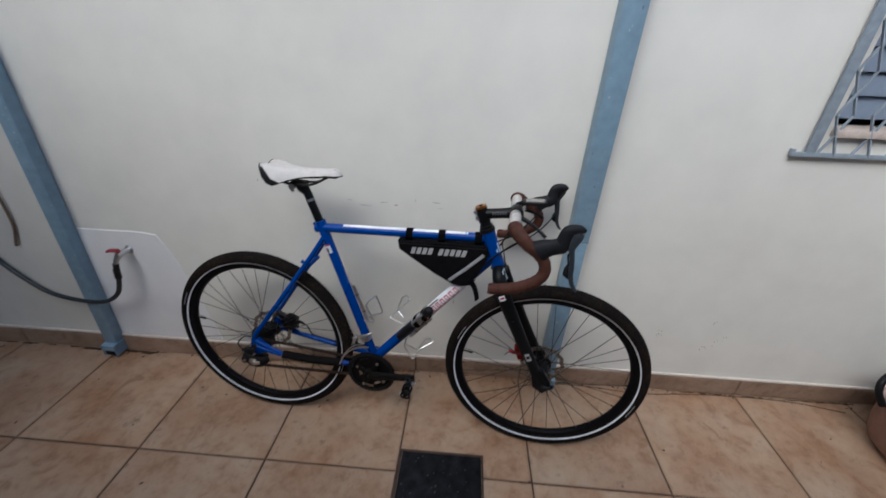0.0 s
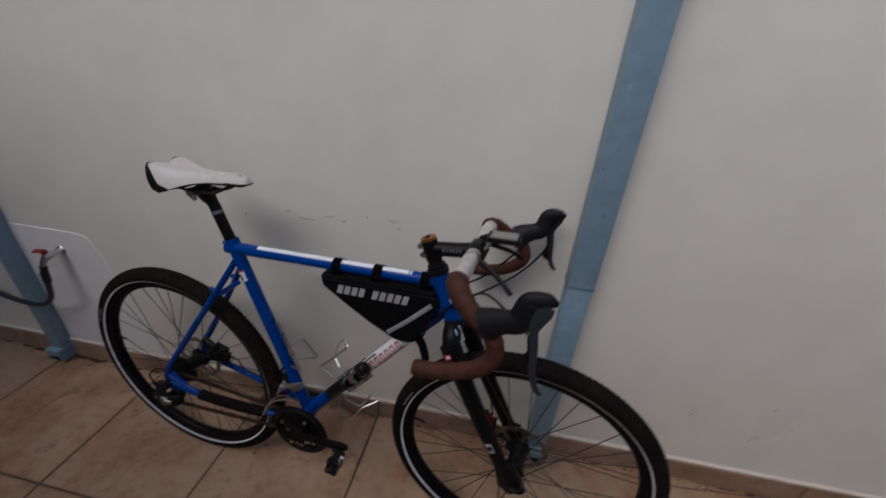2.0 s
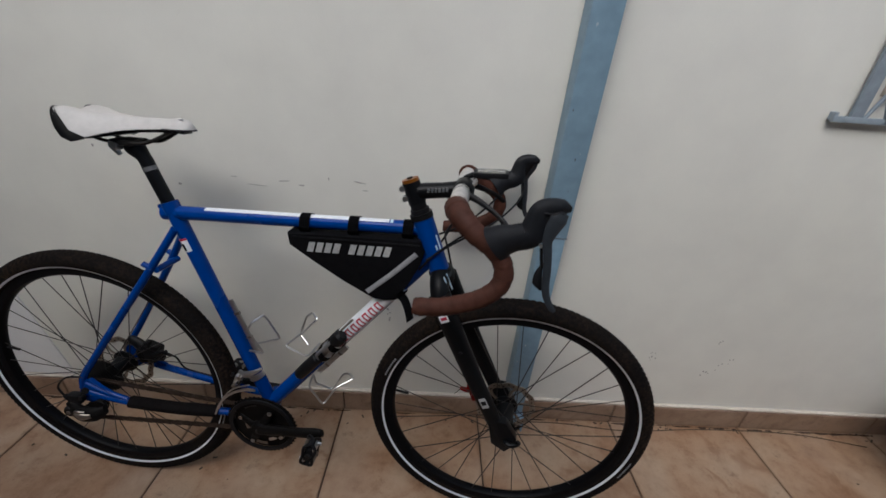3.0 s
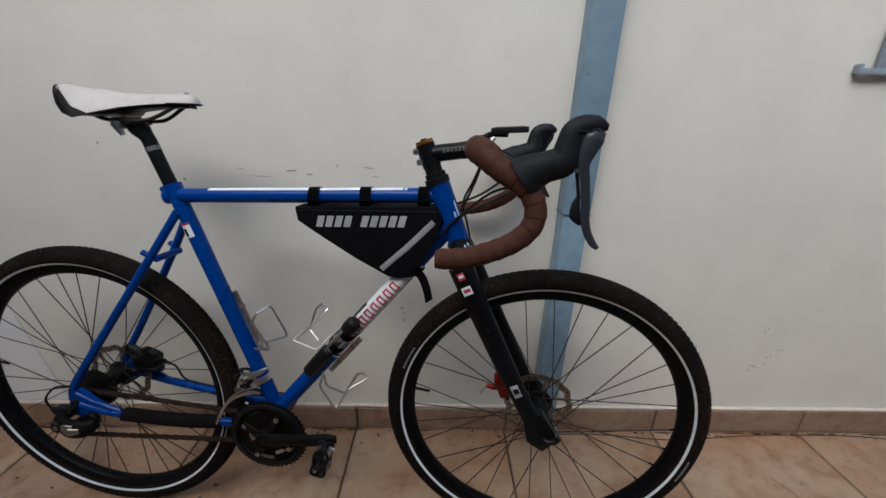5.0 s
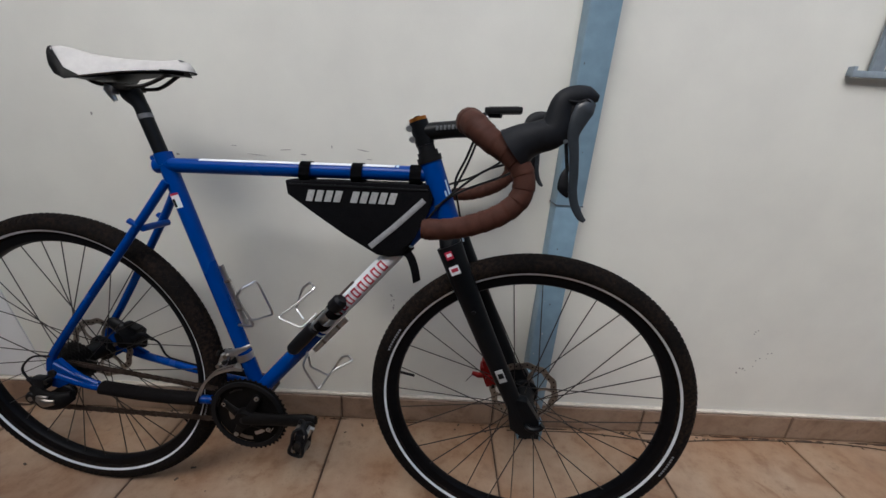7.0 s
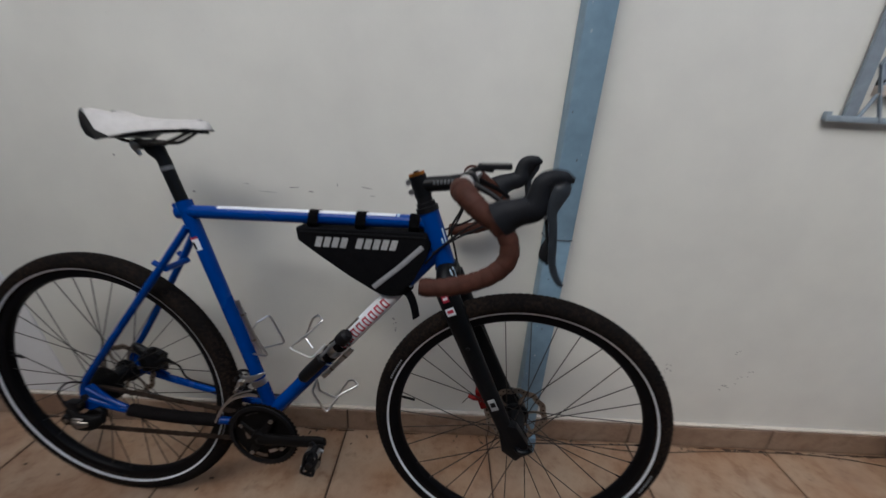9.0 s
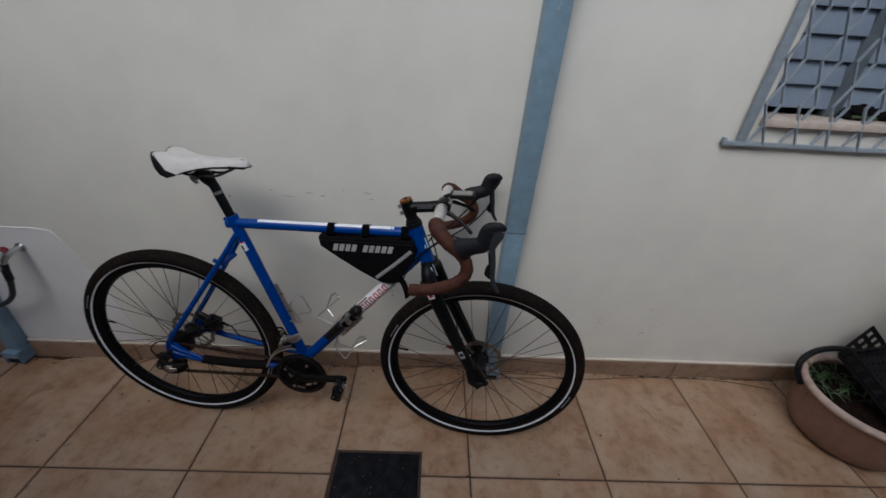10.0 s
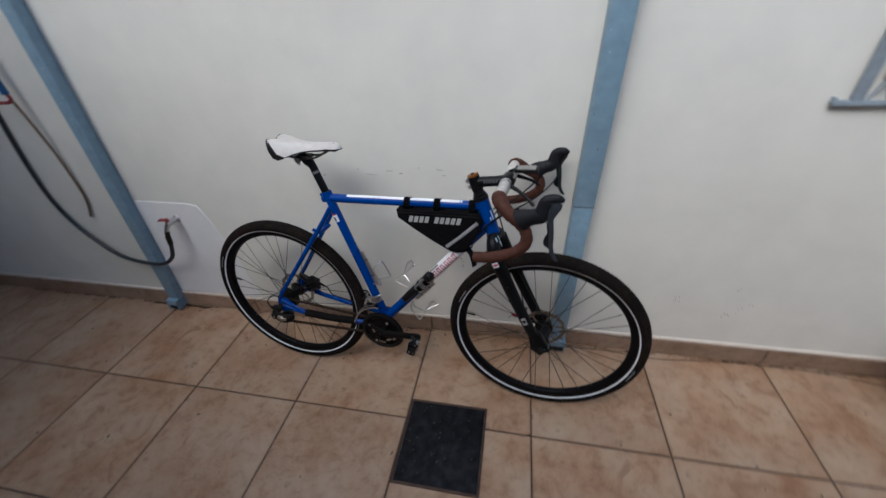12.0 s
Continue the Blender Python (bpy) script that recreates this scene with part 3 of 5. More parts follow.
for s in (-1, 1):
    part("seat_stay", tube(bmesh.new(), smooth_path([(0.284, s * 0.016, 0.812), (0.236, s * 0.030, 0.739), (0.116, s * 0.053, 0.570), (0.042, s * 0.065, 0.467), (-0.005, s * 0.069, 0.402), (-0.016, s * 0.070, 0.366)], 5), 0.0085, 14), BLUE, bike)
    part("chain_stay", tube(bmesh.new(), smooth_path([(0.452, s * 0.030, 0.312), (0.345, s * 0.042, 0.308), (0.20, s * 0.058, 0.318), (0.085, s * 0.067, 0.332), (0.002, s * 0.070, 0.354)], 5), 0.0098, 14), BLUE, bike, shape=REAR)
    part("dropout", plate([(-0.020, 0.352), (-0.008, 0.386), (0.018, 0.398), (0.040, 0.372), (0.085, 0.345), (0.085, 0.328), (0.030, 0.338), (0.005, 0.320), (-0.014, 0.322)], s * 0.070 - 0.0045, s * 0.070 + 0.0045, 0.002), BLUE, bike, shape=REAR)
    part("hanger_tube", tube(bmesh.new(), smooth_path([(0.006, s * 0.073, 0.384), (0.045, s * 0.071, 0.362), (0.098, s * 0.067, 0.338)], 4), 0.006, 10), BLUE, bike, shape=REAR)
    part("brake_boss", rod((0.226, s * 0.036, 0.716), (0.208, s * 0.038, 0.728), 0.0062, 10), BLUE, bike, shape=REAR)
    if s < 0:
        part("stay_guard", tube(bmesh.new(), smooth_path([(0.325, -0.045, 0.309), (0.22, -0.057, 0.316), (0.105, -0.066, 0.329)], 6), 0.0155, 14), NEOPRENE, bike, "black neoprene chainstay guard", shape=REAR)
part("stay_bridge", rod((0.232, -0.034, 0.712), (0.232, 0.034, 0.712), 0.0075, 12), BLUE, bike, shape=REAR)
part("top_stripe", shell(TT0, TT1, 0.0152, 0.14, 0.87, 50, 96), WHITE, top_tube, "white stripe")
part("stripe_end", shell(TT0, TT1, 0.0152, 0.875, 0.885, 50, 96), PALE, top_tube, "pale blue line")
part("white_panel", shell(BB, DT1, 0.0185, 0.385, 0.80, -178, 178, 32), WHITE, down_tube, "white panel")
part("panel_line", shell(BB, DT1, 0.0185, 0.365, 0.373, -178, 178, 24), PALE, down_tube)
part("panel_tip", shell(BB, DT1, 0.0185, 0.815, 0.845, -178, 178, 24), PALE, down_tube)
for k in range(8):
    s = 0.475 + 0.0345 * k
    for s0, s1, a0, a1 in ((0.0, 0.006, -36, 34), (0.017, 0.0225, -36, 34), (0.006, 0.017, 22, 34), (0.006, 0.017, -36, -24 if k % 2 else -30)):
        part("letter_bar", shell(BB, DT1, 0.0190, s + s0, s + s1, a0, a1, 8), RED, down_tube, "red bar of lettering")
part("seat_sticker", shell(BB, SEAT_TOP, 0.0165, 0.795, 0.85, -30, 60), WHITE, seat_tube, "small white sticker")
part("sticker_mark", shell(BB, SEAT_TOP, 0.0169, 0.842, 0.85, -30, 60), RED, seat_tube)
part("sticker_mark", shell(BB, SEAT_TOP, 0.0169, 0.80, 0.83, 5, 30), CARBON, seat_tube)
part("head_badge", shell(HEAD_LOW, HEAD_TOP, 0.0225, 0.30, 0.62, -62, -52), PALE, head_tube, "pale blue badge outline")
part("head_badge", shell(HEAD_LOW, HEAD_TOP, 0.0225, 0.34, 0.44, -40, -30), PALE, head_tube, "pale blue badge outline")

# seat post and saddle
post = part("seat_post", tube(bmesh.new(), smooth_path([(0.269, 0, 0.866), (0.247, 0, 0.930), (0.236, 0, 0.962), (0.214, 0, 0.990)], 5), [0.0137] * 11 + [0.0150, 0.0170, 0.0185, 0.0190, 0.0170], 18), CARBON, bike, "black carbon seat post")
part("post_band", rod((0.2455, 0, 0.935), (0.2425, 0, 0.9435), 0.0142, 18), BAND, post)
part("seat_clamp", block((0.210, 0, 0.993), (0.046, 0.050, 0.013), 0.004), DULL, post, "dark seat clamp")
part("clamp_cradle", block((0.197, -0.018, 0.987), (0.020, 0.020, 0.016), 0.005, Matrix.Rotation(radians(18), 4, "Y")), SILVER, post, "bright clamp cradle")
part("clamp_bolt", tube(bmesh.new(), [(0.196, -0.012, 0.966), (0.188, -0.014, 0.982), (0.184, -0.016, 0.996)], [0.0045, 0.0075, 0.005], 10), SILVER, post)
PROFILE = [(0.100, 0.050, 1.046, 0.016, 5.0), (0.106, 0.061, 1.052, 0.030, 5.0), (0.122, 0.068, 1.055, 0.046, 4.5), (0.146, 0.068, 1.053, 0.052, 4.0), (0.172, 0.058, 1.050, 0.046, 3.4), (0.196, 0.045, 1.048, 0.037, 3.0), (0.224, 0.033, 1.047, 0.029, 2.6), (0.262, 0.0255, 1.047, 0.024, 2.4), (0.304, 0.0215, 1.048, 0.022, 2.3), (0.334, 0.0195, 1.049, 0.022, 2.2), (0.351, 0.0150, 1.044, 0.018, 2.0), (0.359, 0.007, 1.035, 0.010, 2.0)]


def profile_of(values, count):
    """Spreads a few radii evenly over a number of points."""
    out = []
    for i in range(count):
        f = i / (count - 1) * (len(values) - 1)
        k = min(int(f), len(values) - 2)
        out.append(values[k] + (values[k + 1] - values[k]) * (f - k))
    return out


def saddle_point(row, a, grow=0.0):
    """A point of the saddle's skin: row of the profile, angle from the middle to the edge."""
    x, hw, zt, drop, flat = row
    y = (hw + grow) * math.copysign(abs(math.sin(a)) ** 0.8, math.sin(a))
    e = min(1.0, abs(y) / (hw + grow))
    z = zt + grow - (drop + 2 * grow) * e ** flat
    z += (0.009 * math.exp(-(((abs(y) - 0.042) / 0.020) ** 2)) - 0.003) * max(0.0, min(1.0, (0.20 - x) / 0.05))
    z -= 0.0040 * math.exp(-((y / 0.008) ** 2)) * (1 if 0.11 < x < 0.31 else 0)
    x += 0.020 * e ** flat * max(0.0, min(1.0, (0.20 - x) / 0.08))
    x += 0.016 * math.exp(-((y / 0.010) ** 2)) * (1 if x < 0.11 else 0.4 if x < 0.13 else 0)
    return (x, y, z)


def saddle_skin(profile, grow=0.0, n=28):
    bm = bmesh.new()
    rows = [[bm.verts.new(saddle_point(row, radians(-90 + 180 * k / n), grow)) for k in range(n + 1)] for row in profile]
    for p, q in zip(rows, rows[1:]):
        for k in range(n):
            bm.faces.new((p[k], p[k + 1], q[k + 1], q[k]))
        bm.faces.new((p[0], q[0], q[n], p[n]))
    bm.faces.new(rows[0])
    bm.faces.new(rows[-1][::-1])
    return bm


saddle = part("saddle", saddle_skin(PROFILE), SADDLE, bike, "white leather saddle, slightly scuffed", smooth=50)
for s in (-1, 1):
    bm = bmesh.new()
    rows = []
    for i, row in enumerate(PROFILE[:5]):
        lo = (3, 23, 44, 63, 80)[i]
        rows.append([bm.verts.new(Vector(saddle_point(row, s * radians(lo + (90 - lo) * k / 8), 0.0018)) + Vector((-0.0020, s * 0.0008, -0.002 * k / 8))) for k in range(9)])
    for p, q in zip(rows, rows[1:]):
        for k in range(8):
            bm.faces.new((p[k], p[k + 1], q[k + 1], q[k]))
    bmesh.ops.solidify(bm, geom=bm.faces, thickness=0.002)
    part("bumper", bm, BLACK, saddle, "black rear bumper")
    part("saddle_rail", tube(bmesh.new(), smooth_path([(0.140, s * 0.024, 1.012), (0.162, s * 0.022, 0.999), (0.19, s * 0.021, 0.994), (0.245, s * 0.021, 0.994), (0.275, s * 0.018, 1.000), (0.325, s * 0.010, 1.026)], 5), 0.0037, 8), DULL, saddle)
part("underside", saddle_skin([(x + (0.006 if x < 0.2 else -0.006), hw * 0.86, zt - d * 0.86, 0.010, 2.0) for x, hw, zt, d, f in PROFILE[1:-1]]), BLACK, saddle, "black underside")
part("nose_edge", tube(bmesh.new(), smooth_path([(0.305, -0.0205, 1.026), (0.340, -0.0185, 1.026), (0.358, -0.008, 1.026), (0.358, 0.008, 1.026), (0.340, 0.0185, 1.026), (0.305, 0.0205, 1.026)], 4), 0.0017, 8), BLACK, saddle, "black lower edge")
part("nose_mark", block((0.340, -0.007, 1.0462), (0.007, 0.006, 0.002), 0.0006), GREY, saddle)


# wheels
def wheel(name, label, m, rotor_r, hub_flange):
    """A disc-brake wheel: rim, tyre with tread and stripe, hub, 32 crossed spokes, rotor and valve."""
    w = part(name, lathe(bmesh.new(), [(0.3185, -0.0125), (0.3185, 0.0125), (0.310, 0.0130), (0.300, 0.0105), (0.2965, 0.005), (0.2965, -0.005), (0.300, -0.0105), (0.310, -0.0130)], 96, True), RIM, bike, label, m)
    sec, mid = 0.0232, TYRE_R - 0.0232
    bm = bmesh.new()
    lathe(bm, [(mid + sec * math.cos(radians(a)), sec * math.sin(radians(a))) for a in range(-150, 151, 15)], 120)
    for k in range(150):
        for s in (-1, 1):
            a = 2 * math.pi * (k + (0.5 if s > 0 else 0)) / 150
            for phi, long in ((15, 0.014), (44, 0.011), (66, 0.006)):
                f = radians(phi * s)
                r = mid + (sec + 0.0003) * math.cos(f)
                y = (sec + 0.0003) * math.sin(f)
                rot = Matrix.Rotation(-a, 4, "Y") @ Matrix.Translation((r, y, 0)) @ Matrix.Rotation(f, 4, "Z") @ Matrix.Rotation(radians(42 * s), 4, "X")
                vs = [bm.verts.new(rot @ Vector((dx, dy * long / 2, dz * 0.0027))) for dx in (-0.001, 0.0004) for dy in (-1, 1) for dz in (-1, 1)]
                for q in ((4, 5, 7, 6), (0, 1, 5, 4), (2, 6, 7, 3), (0, 4, 6, 2), (1, 3, 7, 5)):
                    bm.faces.new([vs[i] for i in q])
    part("tyre", bm, TYRE, w, "black gravel tyre")
    for s in (-1, 1):
        part("reflective_stripe", lathe(bmesh.new(), [(mid + (sec + 0.0006) * math.cos(radians(a)), s * (sec + 0.0006) * math.sin(radians(a))) for a in (116, 120, 124, 129)], 120), STRIPE, w, "white reflective stripe on the sidewall")
    for base in (2.62, 5.9):
        for k in range(9):
            a0 = base + 0.021 * k
            bm = bmesh.new()
            vs = [bm.verts.new(((mid + (sec + 0.0009) * math.cos(radians(ph))) * math.cos(a), -(sec + 0.0009) * math.sin(radians(ph)), (mid + (sec + 0.0009) * math.cos(radians(ph))) * math.sin(a))) for a in (a0, a0 + 0.013) for ph in (88, 98)]
            bm.faces.new((vs[0], vs[1], vs[3], vs[2]))
            part("sidewall_bar", bm, GREY, w, "pale bar of sidewall lettering")
    part("hub", lathe(bmesh.new(), [(0.0, -0.052), (0.010, -0.052), (0.011, -0.036), (hub_flange, -0.034), (hub_flange, -0.030), (0.021, -0.026), (0.021, 0.022), (hub_flange, 0.028), (hub_flange, 0.033), (0.014, 0.036), (0.010, 0.052), (0.0, 0.052)], 32), CARBON, w, "black hub")
    for s in (-1, 1):
        for d in (-1, 1):
            first = None
            for k in range(8):
                turn = Matrix.Rotation(2 * math.pi * (k / 8 + (1 if s > 0 else 0) / 16 + (1 if d > 0 else 0) / 32), 4, "Y")
                if first is None:
                    a = radians(78 * d)
                    p0 = Vector((hub_flange * 0.9 * math.cos(a), s * 0.0315, hub_flange * 0.9 * math.sin(a)))
                    p1 = Vector((0.297, s * 0.003, 0))
                    first = part("spoke", rod(p0, p1, 0.00115, 6), SPOKE, w, m=turn)
                    part("nipple", rod(p0.lerp(p1, 0.955), p1, 0.0022, 6), RIM, w, m=turn)
                else:
                    twin(first, turn)
    # rotor: a slotted ring on curved arms
    bm = bmesh.new()
    ring = []
    n = 72
    for k in range(n):
        a = 2 * math.pi * k / n
        wob = 0.0022 * math.cos(12 * a)
        ring.append([bm.verts.new((rr * math.cos(a), yy, rr * math.sin(a))) for rr, yy in ((rotor_r + wob, 0.041), (rotor_r + wob, 0.043), (rotor_r - 0.015 + wob, 0.043), (rotor_r - 0.015 + wob, 0.041))])
    for k in range(n):
        p, q = ring[k], ring[(k + 1) % n]
        for i in range(4):
            bm.faces.new((p[i], p[(i + 1) % 4], q[(i + 1) % 4], q[i]))
    part("disc_carrier", lathe(bmesh.new(), [(0.014, 0.036), (0.030, 0.037), (0.034, 0.040), (0.034, 0.0445), (0.028, 0.046), (0.014, 0.047)], 30, True), CARBON, w, "black brake disc carrier")
    part("brake_disc", bm, STEEL, w, "steel brake disc")
    arm = None
    for k in range(6):
        turn = Matrix.Rotation(2 * math.pi * k / 6, 4, "Y")
        if arm is None:
            arm = part("disc_arm", tube(bmesh.new(), smooth_path([(0.018, 0.042, 0), (0.036, 0.042, 0.012), (0.052, 0.042, 0.016), (rotor_r - 0.010, 0.042, 0.012)], 3), 0.0042, 8, wide=0.3), STEEL, w, m=turn)
        else:
            twin(arm, turn)
    # near-black blocks imitate the dark of the rotor's holes
    hole = None
    for k in range(36):
        turn = Matrix.Rotation(2 * math.pi * k / 36, 4, "Y") @ Matrix.Translation((rotor_r - 0.0045 - 0.003 * (k % 3), 0.042, 0))
        if hole is None:
            hole = part("disc_slot", block((0, 0, 0), (0.003, 0.0032, 0.004)), DARK, w, m=turn, smooth=0)
        else:
            twin(hole, turn)
    part("valve", rod((0.297 * math.cos(3.0), 0, 0.297 * math.sin(3.0)), (0.262 * math.cos(3.0), 0, 0.262 * math.sin(3.0)), 0.0032, 8), BLACK, w, "black valve")
    return w


wheel("rear_wheel", "black spoked rear wheel with a striped tyre", BIKE.inverted() @ pose(-0.575, -0.2445, 0, -4.9, 0, -4.8) @ pose(0, 0, TYRE_R), 0.082, 0.024)
wheel("front_wheel", "black spoked front wheel with a striped tyre", BIKE.inverted() @ pose(0.507, -0.324, 0, -2.8, 0, -6.9) @ pose(0, 0, TYRE_R), 0.080, 0.024)

# cassette
for k in range(9):
    r = 0.049 - 0.0033 * k
    bm = lathe(bmesh.new(), [(0.014, -0.0006), (r, -0.0006), (r, 0.0006), (0.014, 0.0006)], 40, True)
    for j in range(14 + 2 * (8 - k)):
        a = 2 * math.pi * j / (14 + 2 * (8 - k))
        box(bm, (r * math.cos(a), 0, r * math.sin(a)), (0.005, 0.0012, 0.004), Matrix.Rotation(-a, 4, "Y"))
    part("sprocket", bm, DULL, bike, m=pose(-0.006, -0.020 - 0.0042 * k, HUB_Z))
part("axle_nut", rod((0, -0.080, HUB_Z), (0, -0.060, HUB_Z), 0.009, 12), DULL, bike, shape=REAR)

# fork
fork = part("fork", tube(bmesh.new(), [(0.8785, 0, 0.7705), (0.880, 0, 0.766), (0.883, 0, 0.757)], [0.0245, 0.026, 0.022], 20), CARBON, bike, "black carbon fork with small stickers", STEER)
part("crown", tube(bmesh.new(), smooth_path([(0.895, -0.052, 0.715), (0.886, -0.036, 0.750), (0.882, 0, 0.763), (0.886, 0.036, 0.750), (0.895, 0.052, 0.715)], 5), 0.0215, 16), CARBON, fork)
for s in (-1, 1):
    blade_pts = smooth_path([(0.890, s * 0.051, 0.735), (0.925, s * 0.056, 0.665), (0.990, s * 0.058, 0.540), (1.050, s * 0.059, 0.430), (1.085, s * 0.060, 0.362)], 5)
    part("blade", tube(bmesh.new(), blade_pts, [0.0255 - 0.0095 * i / 20 for i in range(21)], 18, wide=0.8), CARBON, fork, shape=RAKE)
    part("fork_end", plate([(1.044, 0.424), (1.089, 0.420), (1.121, 0.376), (1.124, 0.354), (1.100, 0.324), (1.064, 0.346)], s * 0.060 - 0.012, s * 0.060 + 0.012, 0.005), CARBON, fork, shape=RAKE)
    part("boss", rod((0.955, s * 0.072, 0.61), (0.955, s * 0.078, 0.61), 0.004, 8), BLACK, fork, shape=RAKE)
part("quick_release", tube(bmesh.new(), smooth_path([(1.097, -0.068, 0.362), (1.099, -0.076, 0.362), (1.110, -0.080, 0.362), (1.122, -0.080, 0.368), (1.127, -0.079, 0.376)], 4), 0.0062, 10), CARBON, fork, shape=RAKE)
lean = Matrix.Rotation(radians(28), 4, "Y")
for x, z, w, h, mat, lab in ((0.895, 0.722, 0.014, 0.016, RED, "red sticker"), (0.909, 0.694, 0.019, 0.018, WHITE, "white sticker"), (1.027, 0.475, 0.016, 0.030, LETTER, "pale sticker with dark marks")):
    y = -0.0565 - 0.0215 * (1 if z > 0.6 else 0.86)
    part("sticker", block((x, y, z), (w, 0.0012, h), 0.0004, Matrix.Rotation(radians(-28), 4, "Y")), mat, fork, lab, shape=RAKE)
    part("sticker_mark", block((x, y - 0.0006, z + 0.001), (w * 0.7, 0.0012, h * 0.4), 0.0002, Matrix.Rotation(radians(-28), 4, "Y")), WHITE if mat == RED else RED if z > 0.6 else CARBON, fork, shape=RAKE)
for dy in (-0.012, 0.004):
    part("fork_line", block((0.905 + dy * 0.2, -0.030 + dy, 0.757), (0.003, 0.004, 0.04), 0.001, Matrix.Rotation(radians(-24), 4, "Y")), PALE, fork, "pale blue line")
caliper = part("front_caliper", block((1.010, 0.050, 0.395), (0.034, 0.034, 0.056), 0.006, Matrix.Rotation(radians(-24), 4, "Y")), REDMETAL, bike, "red anodised disc caliper", STEER, shape=RAKE)
part("caliper_arm", tube(bmesh.new(), [(1.0, 0.055, 0.385), (0.985, 0.058, 0.378), (0.968, 0.060, 0.380)], [0.009, 0.007, 0.005], 10), REDMETAL, caliper, shape=RAKE)
part("caliper_knob", rod((1.012, 0.032, 0.392), (1.012, 0.022, 0.392), 0.011, 14), REDMETAL, caliper, shape=RAKE)
part("caliper_body", block((1.002, 0.046, 0.424), (0.022, 0.028, 0.030), 0.004, Matrix.Rotation(radians(-24), 4, "Y")), REDMETAL, caliper, shape=RAKE)
part("cable_clamp", block((0.992, 0.050, 0.446), (0.012, 0.014, 0.012), 0.002), BLACK, caliper, shape=RAKE)
for x, z in ((1.020, 0.420), (1.022, 0.372)):
    part("caliper_bolt", rod((x, 0.028, z), (x, 0.066, z), 0.004, 8), DULL, caliper, shape=RAKE)
part("caliper_mount", block((1.043, 0.056, 0.378), (0.036, 0.014, 0.03), 0.003), BLACK, caliper, shape=RAKE)
part("cable_end", rod((0.972, 0.060, 0.38), (0.955, 0.062, 0.352), 0.001, 6), SPOKE, caliper, shape=RAKE)
rear_caliper = part("rear_caliper", block((0.080, 0.046, 0.402), (0.050, 0.034, 0.050), 0.008, Matrix.Rotation(radians(18), 4, "Y")), BLACK, bike, "black rear disc caliper")
part("caliper_arm", tube(bmesh.new(), smooth_path([(0.012, 0.052, 0.424), (0.030, 0.048, 0.432), (0.052, 0.044, 0.424), (0.070, 0.042, 0.412)], 4), profile_of([0.008, 0.015, 0.017, 0.014], 13), 12, wide=0.7), BLACK, rear_caliper)
part("caliper_body", block((0.062, 0.044, 0.392), (0.032, 0.030, 0.044), 0.008, Matrix.Rotation(radians(-12), 4, "Y")), CRANK, rear_caliper)
part("caliper_fin", block((0.098, 0.038, 0.428), (0.030, 0.022, 0.018), 0.004, Matrix.Rotation(radians(24), 4, "Y")), BLACK, rear_caliper)
part("caliper_fin", block((0.090, 0.032, 0.440), (0.014, 0.016, 0.016), 0.003), BLACK, rear_caliper)
part("lever_arm", tube(bmesh.new(), smooth_path([(0.096, 0.034, 0.402), (0.112, 0.032, 0.410), (0.124, 0.032, 0.416), (0.134, 0.036, 0.408)], 4), profile_of([0.010, 0.0075, 0.0065, 0.005], 13), 10, wide=0.7), BLACK, rear_caliper)
part("adapter", block((0.070, 0.060, 0.378), (0.062, 0.012, 0.024), 0.003, Matrix.Rotation(radians(8), 4, "Y")), BLACK, rear_caliper)
for x, z in ((0.062, 0.420), (0.104, 0.390), (0.084, 0.376)):
    part("caliper_bolt", rod((x, 0.026, z), (x, 0.066, z), 0.0045, 8), DULL, rear_caliper)
part("cable_barrel", rod((0.128, 0.034, 0.412), (0.140, 0.042, 0.398), 0.0042, 10), DULL, rear_caliper)

# headset, stem and handlebar
front_end = part("stem", tube(bmesh.new(), [(0.808, 0, 0.952), (0.835, 0, 0.957), (0.872, 0, 0.962), (0.900, 0, 0.966)], [0.0165, 0.0165, 0.0160, 0.0180], 18), CARBON, bike, "black alloy stem with pale lettering", COCKPIT)
ax = AXIS.normalized()
steerer = lambda z: PIVOT + ax * ((z - 0.892) / ax.z)
part("stem_clamp", rod(steerer(0.930), steerer(0.973), 0.0185, 20), CARBON, front_end)
part("spacer", rod(steerer(0.917), steerer(0.930), 0.0170, 20), BLACK, front_end)
part("headset_cup", rod(steerer(0.898), steerer(0.909), 0.0245, 22), BLACK, front_end)
part("headset_cup", rod(steerer(0.909), steerer(0.918), 0.0205, 22), BLACK, front_end)
part("top_cap", rod(steerer(0.973), steerer(0.979), 0.0175, 20), GOLD, front_end, "orange anodised top cap")
part("cap_bolt", rod(steerer(0.978), steerer(0.982), 0.006, 10), DULL, front_end)
for z in (0.938, 0.958):
    part("pinch_bolt", rod(steerer(z) + Vector((-0.021, -0.012, 0)), steerer(z) + Vector((-0.021, 0.012, 0)), 0.0062, 10), SILVER, front_end)
part("face_clamp", lathe(bmesh.new(), [(0.0, -0.026), (0.019, -0.026), (0.0215, -0.022), (0.0215, 0.022), (0.019, 0.026), (0.0, 0.026)], 24, centre=(0.912, 0, 0.967)), CARBON, front_end)
for k in range(6):
    x = 0.842 + 0.0075 * k
    part("letter_bar", block((x, -0.0166, 0.962 + 0.001 * k), (0.005, 0.0012, 0.008), 0.0002), DIMGREY, front_end, "dim grey bar of lettering")
for s in (-1, 1):
    part("face_bolt", rod((0.93, s * 0.012, 0.982), (0.936, s * 0.012, 0.987), 0.004, 8), SILVER, front_end)

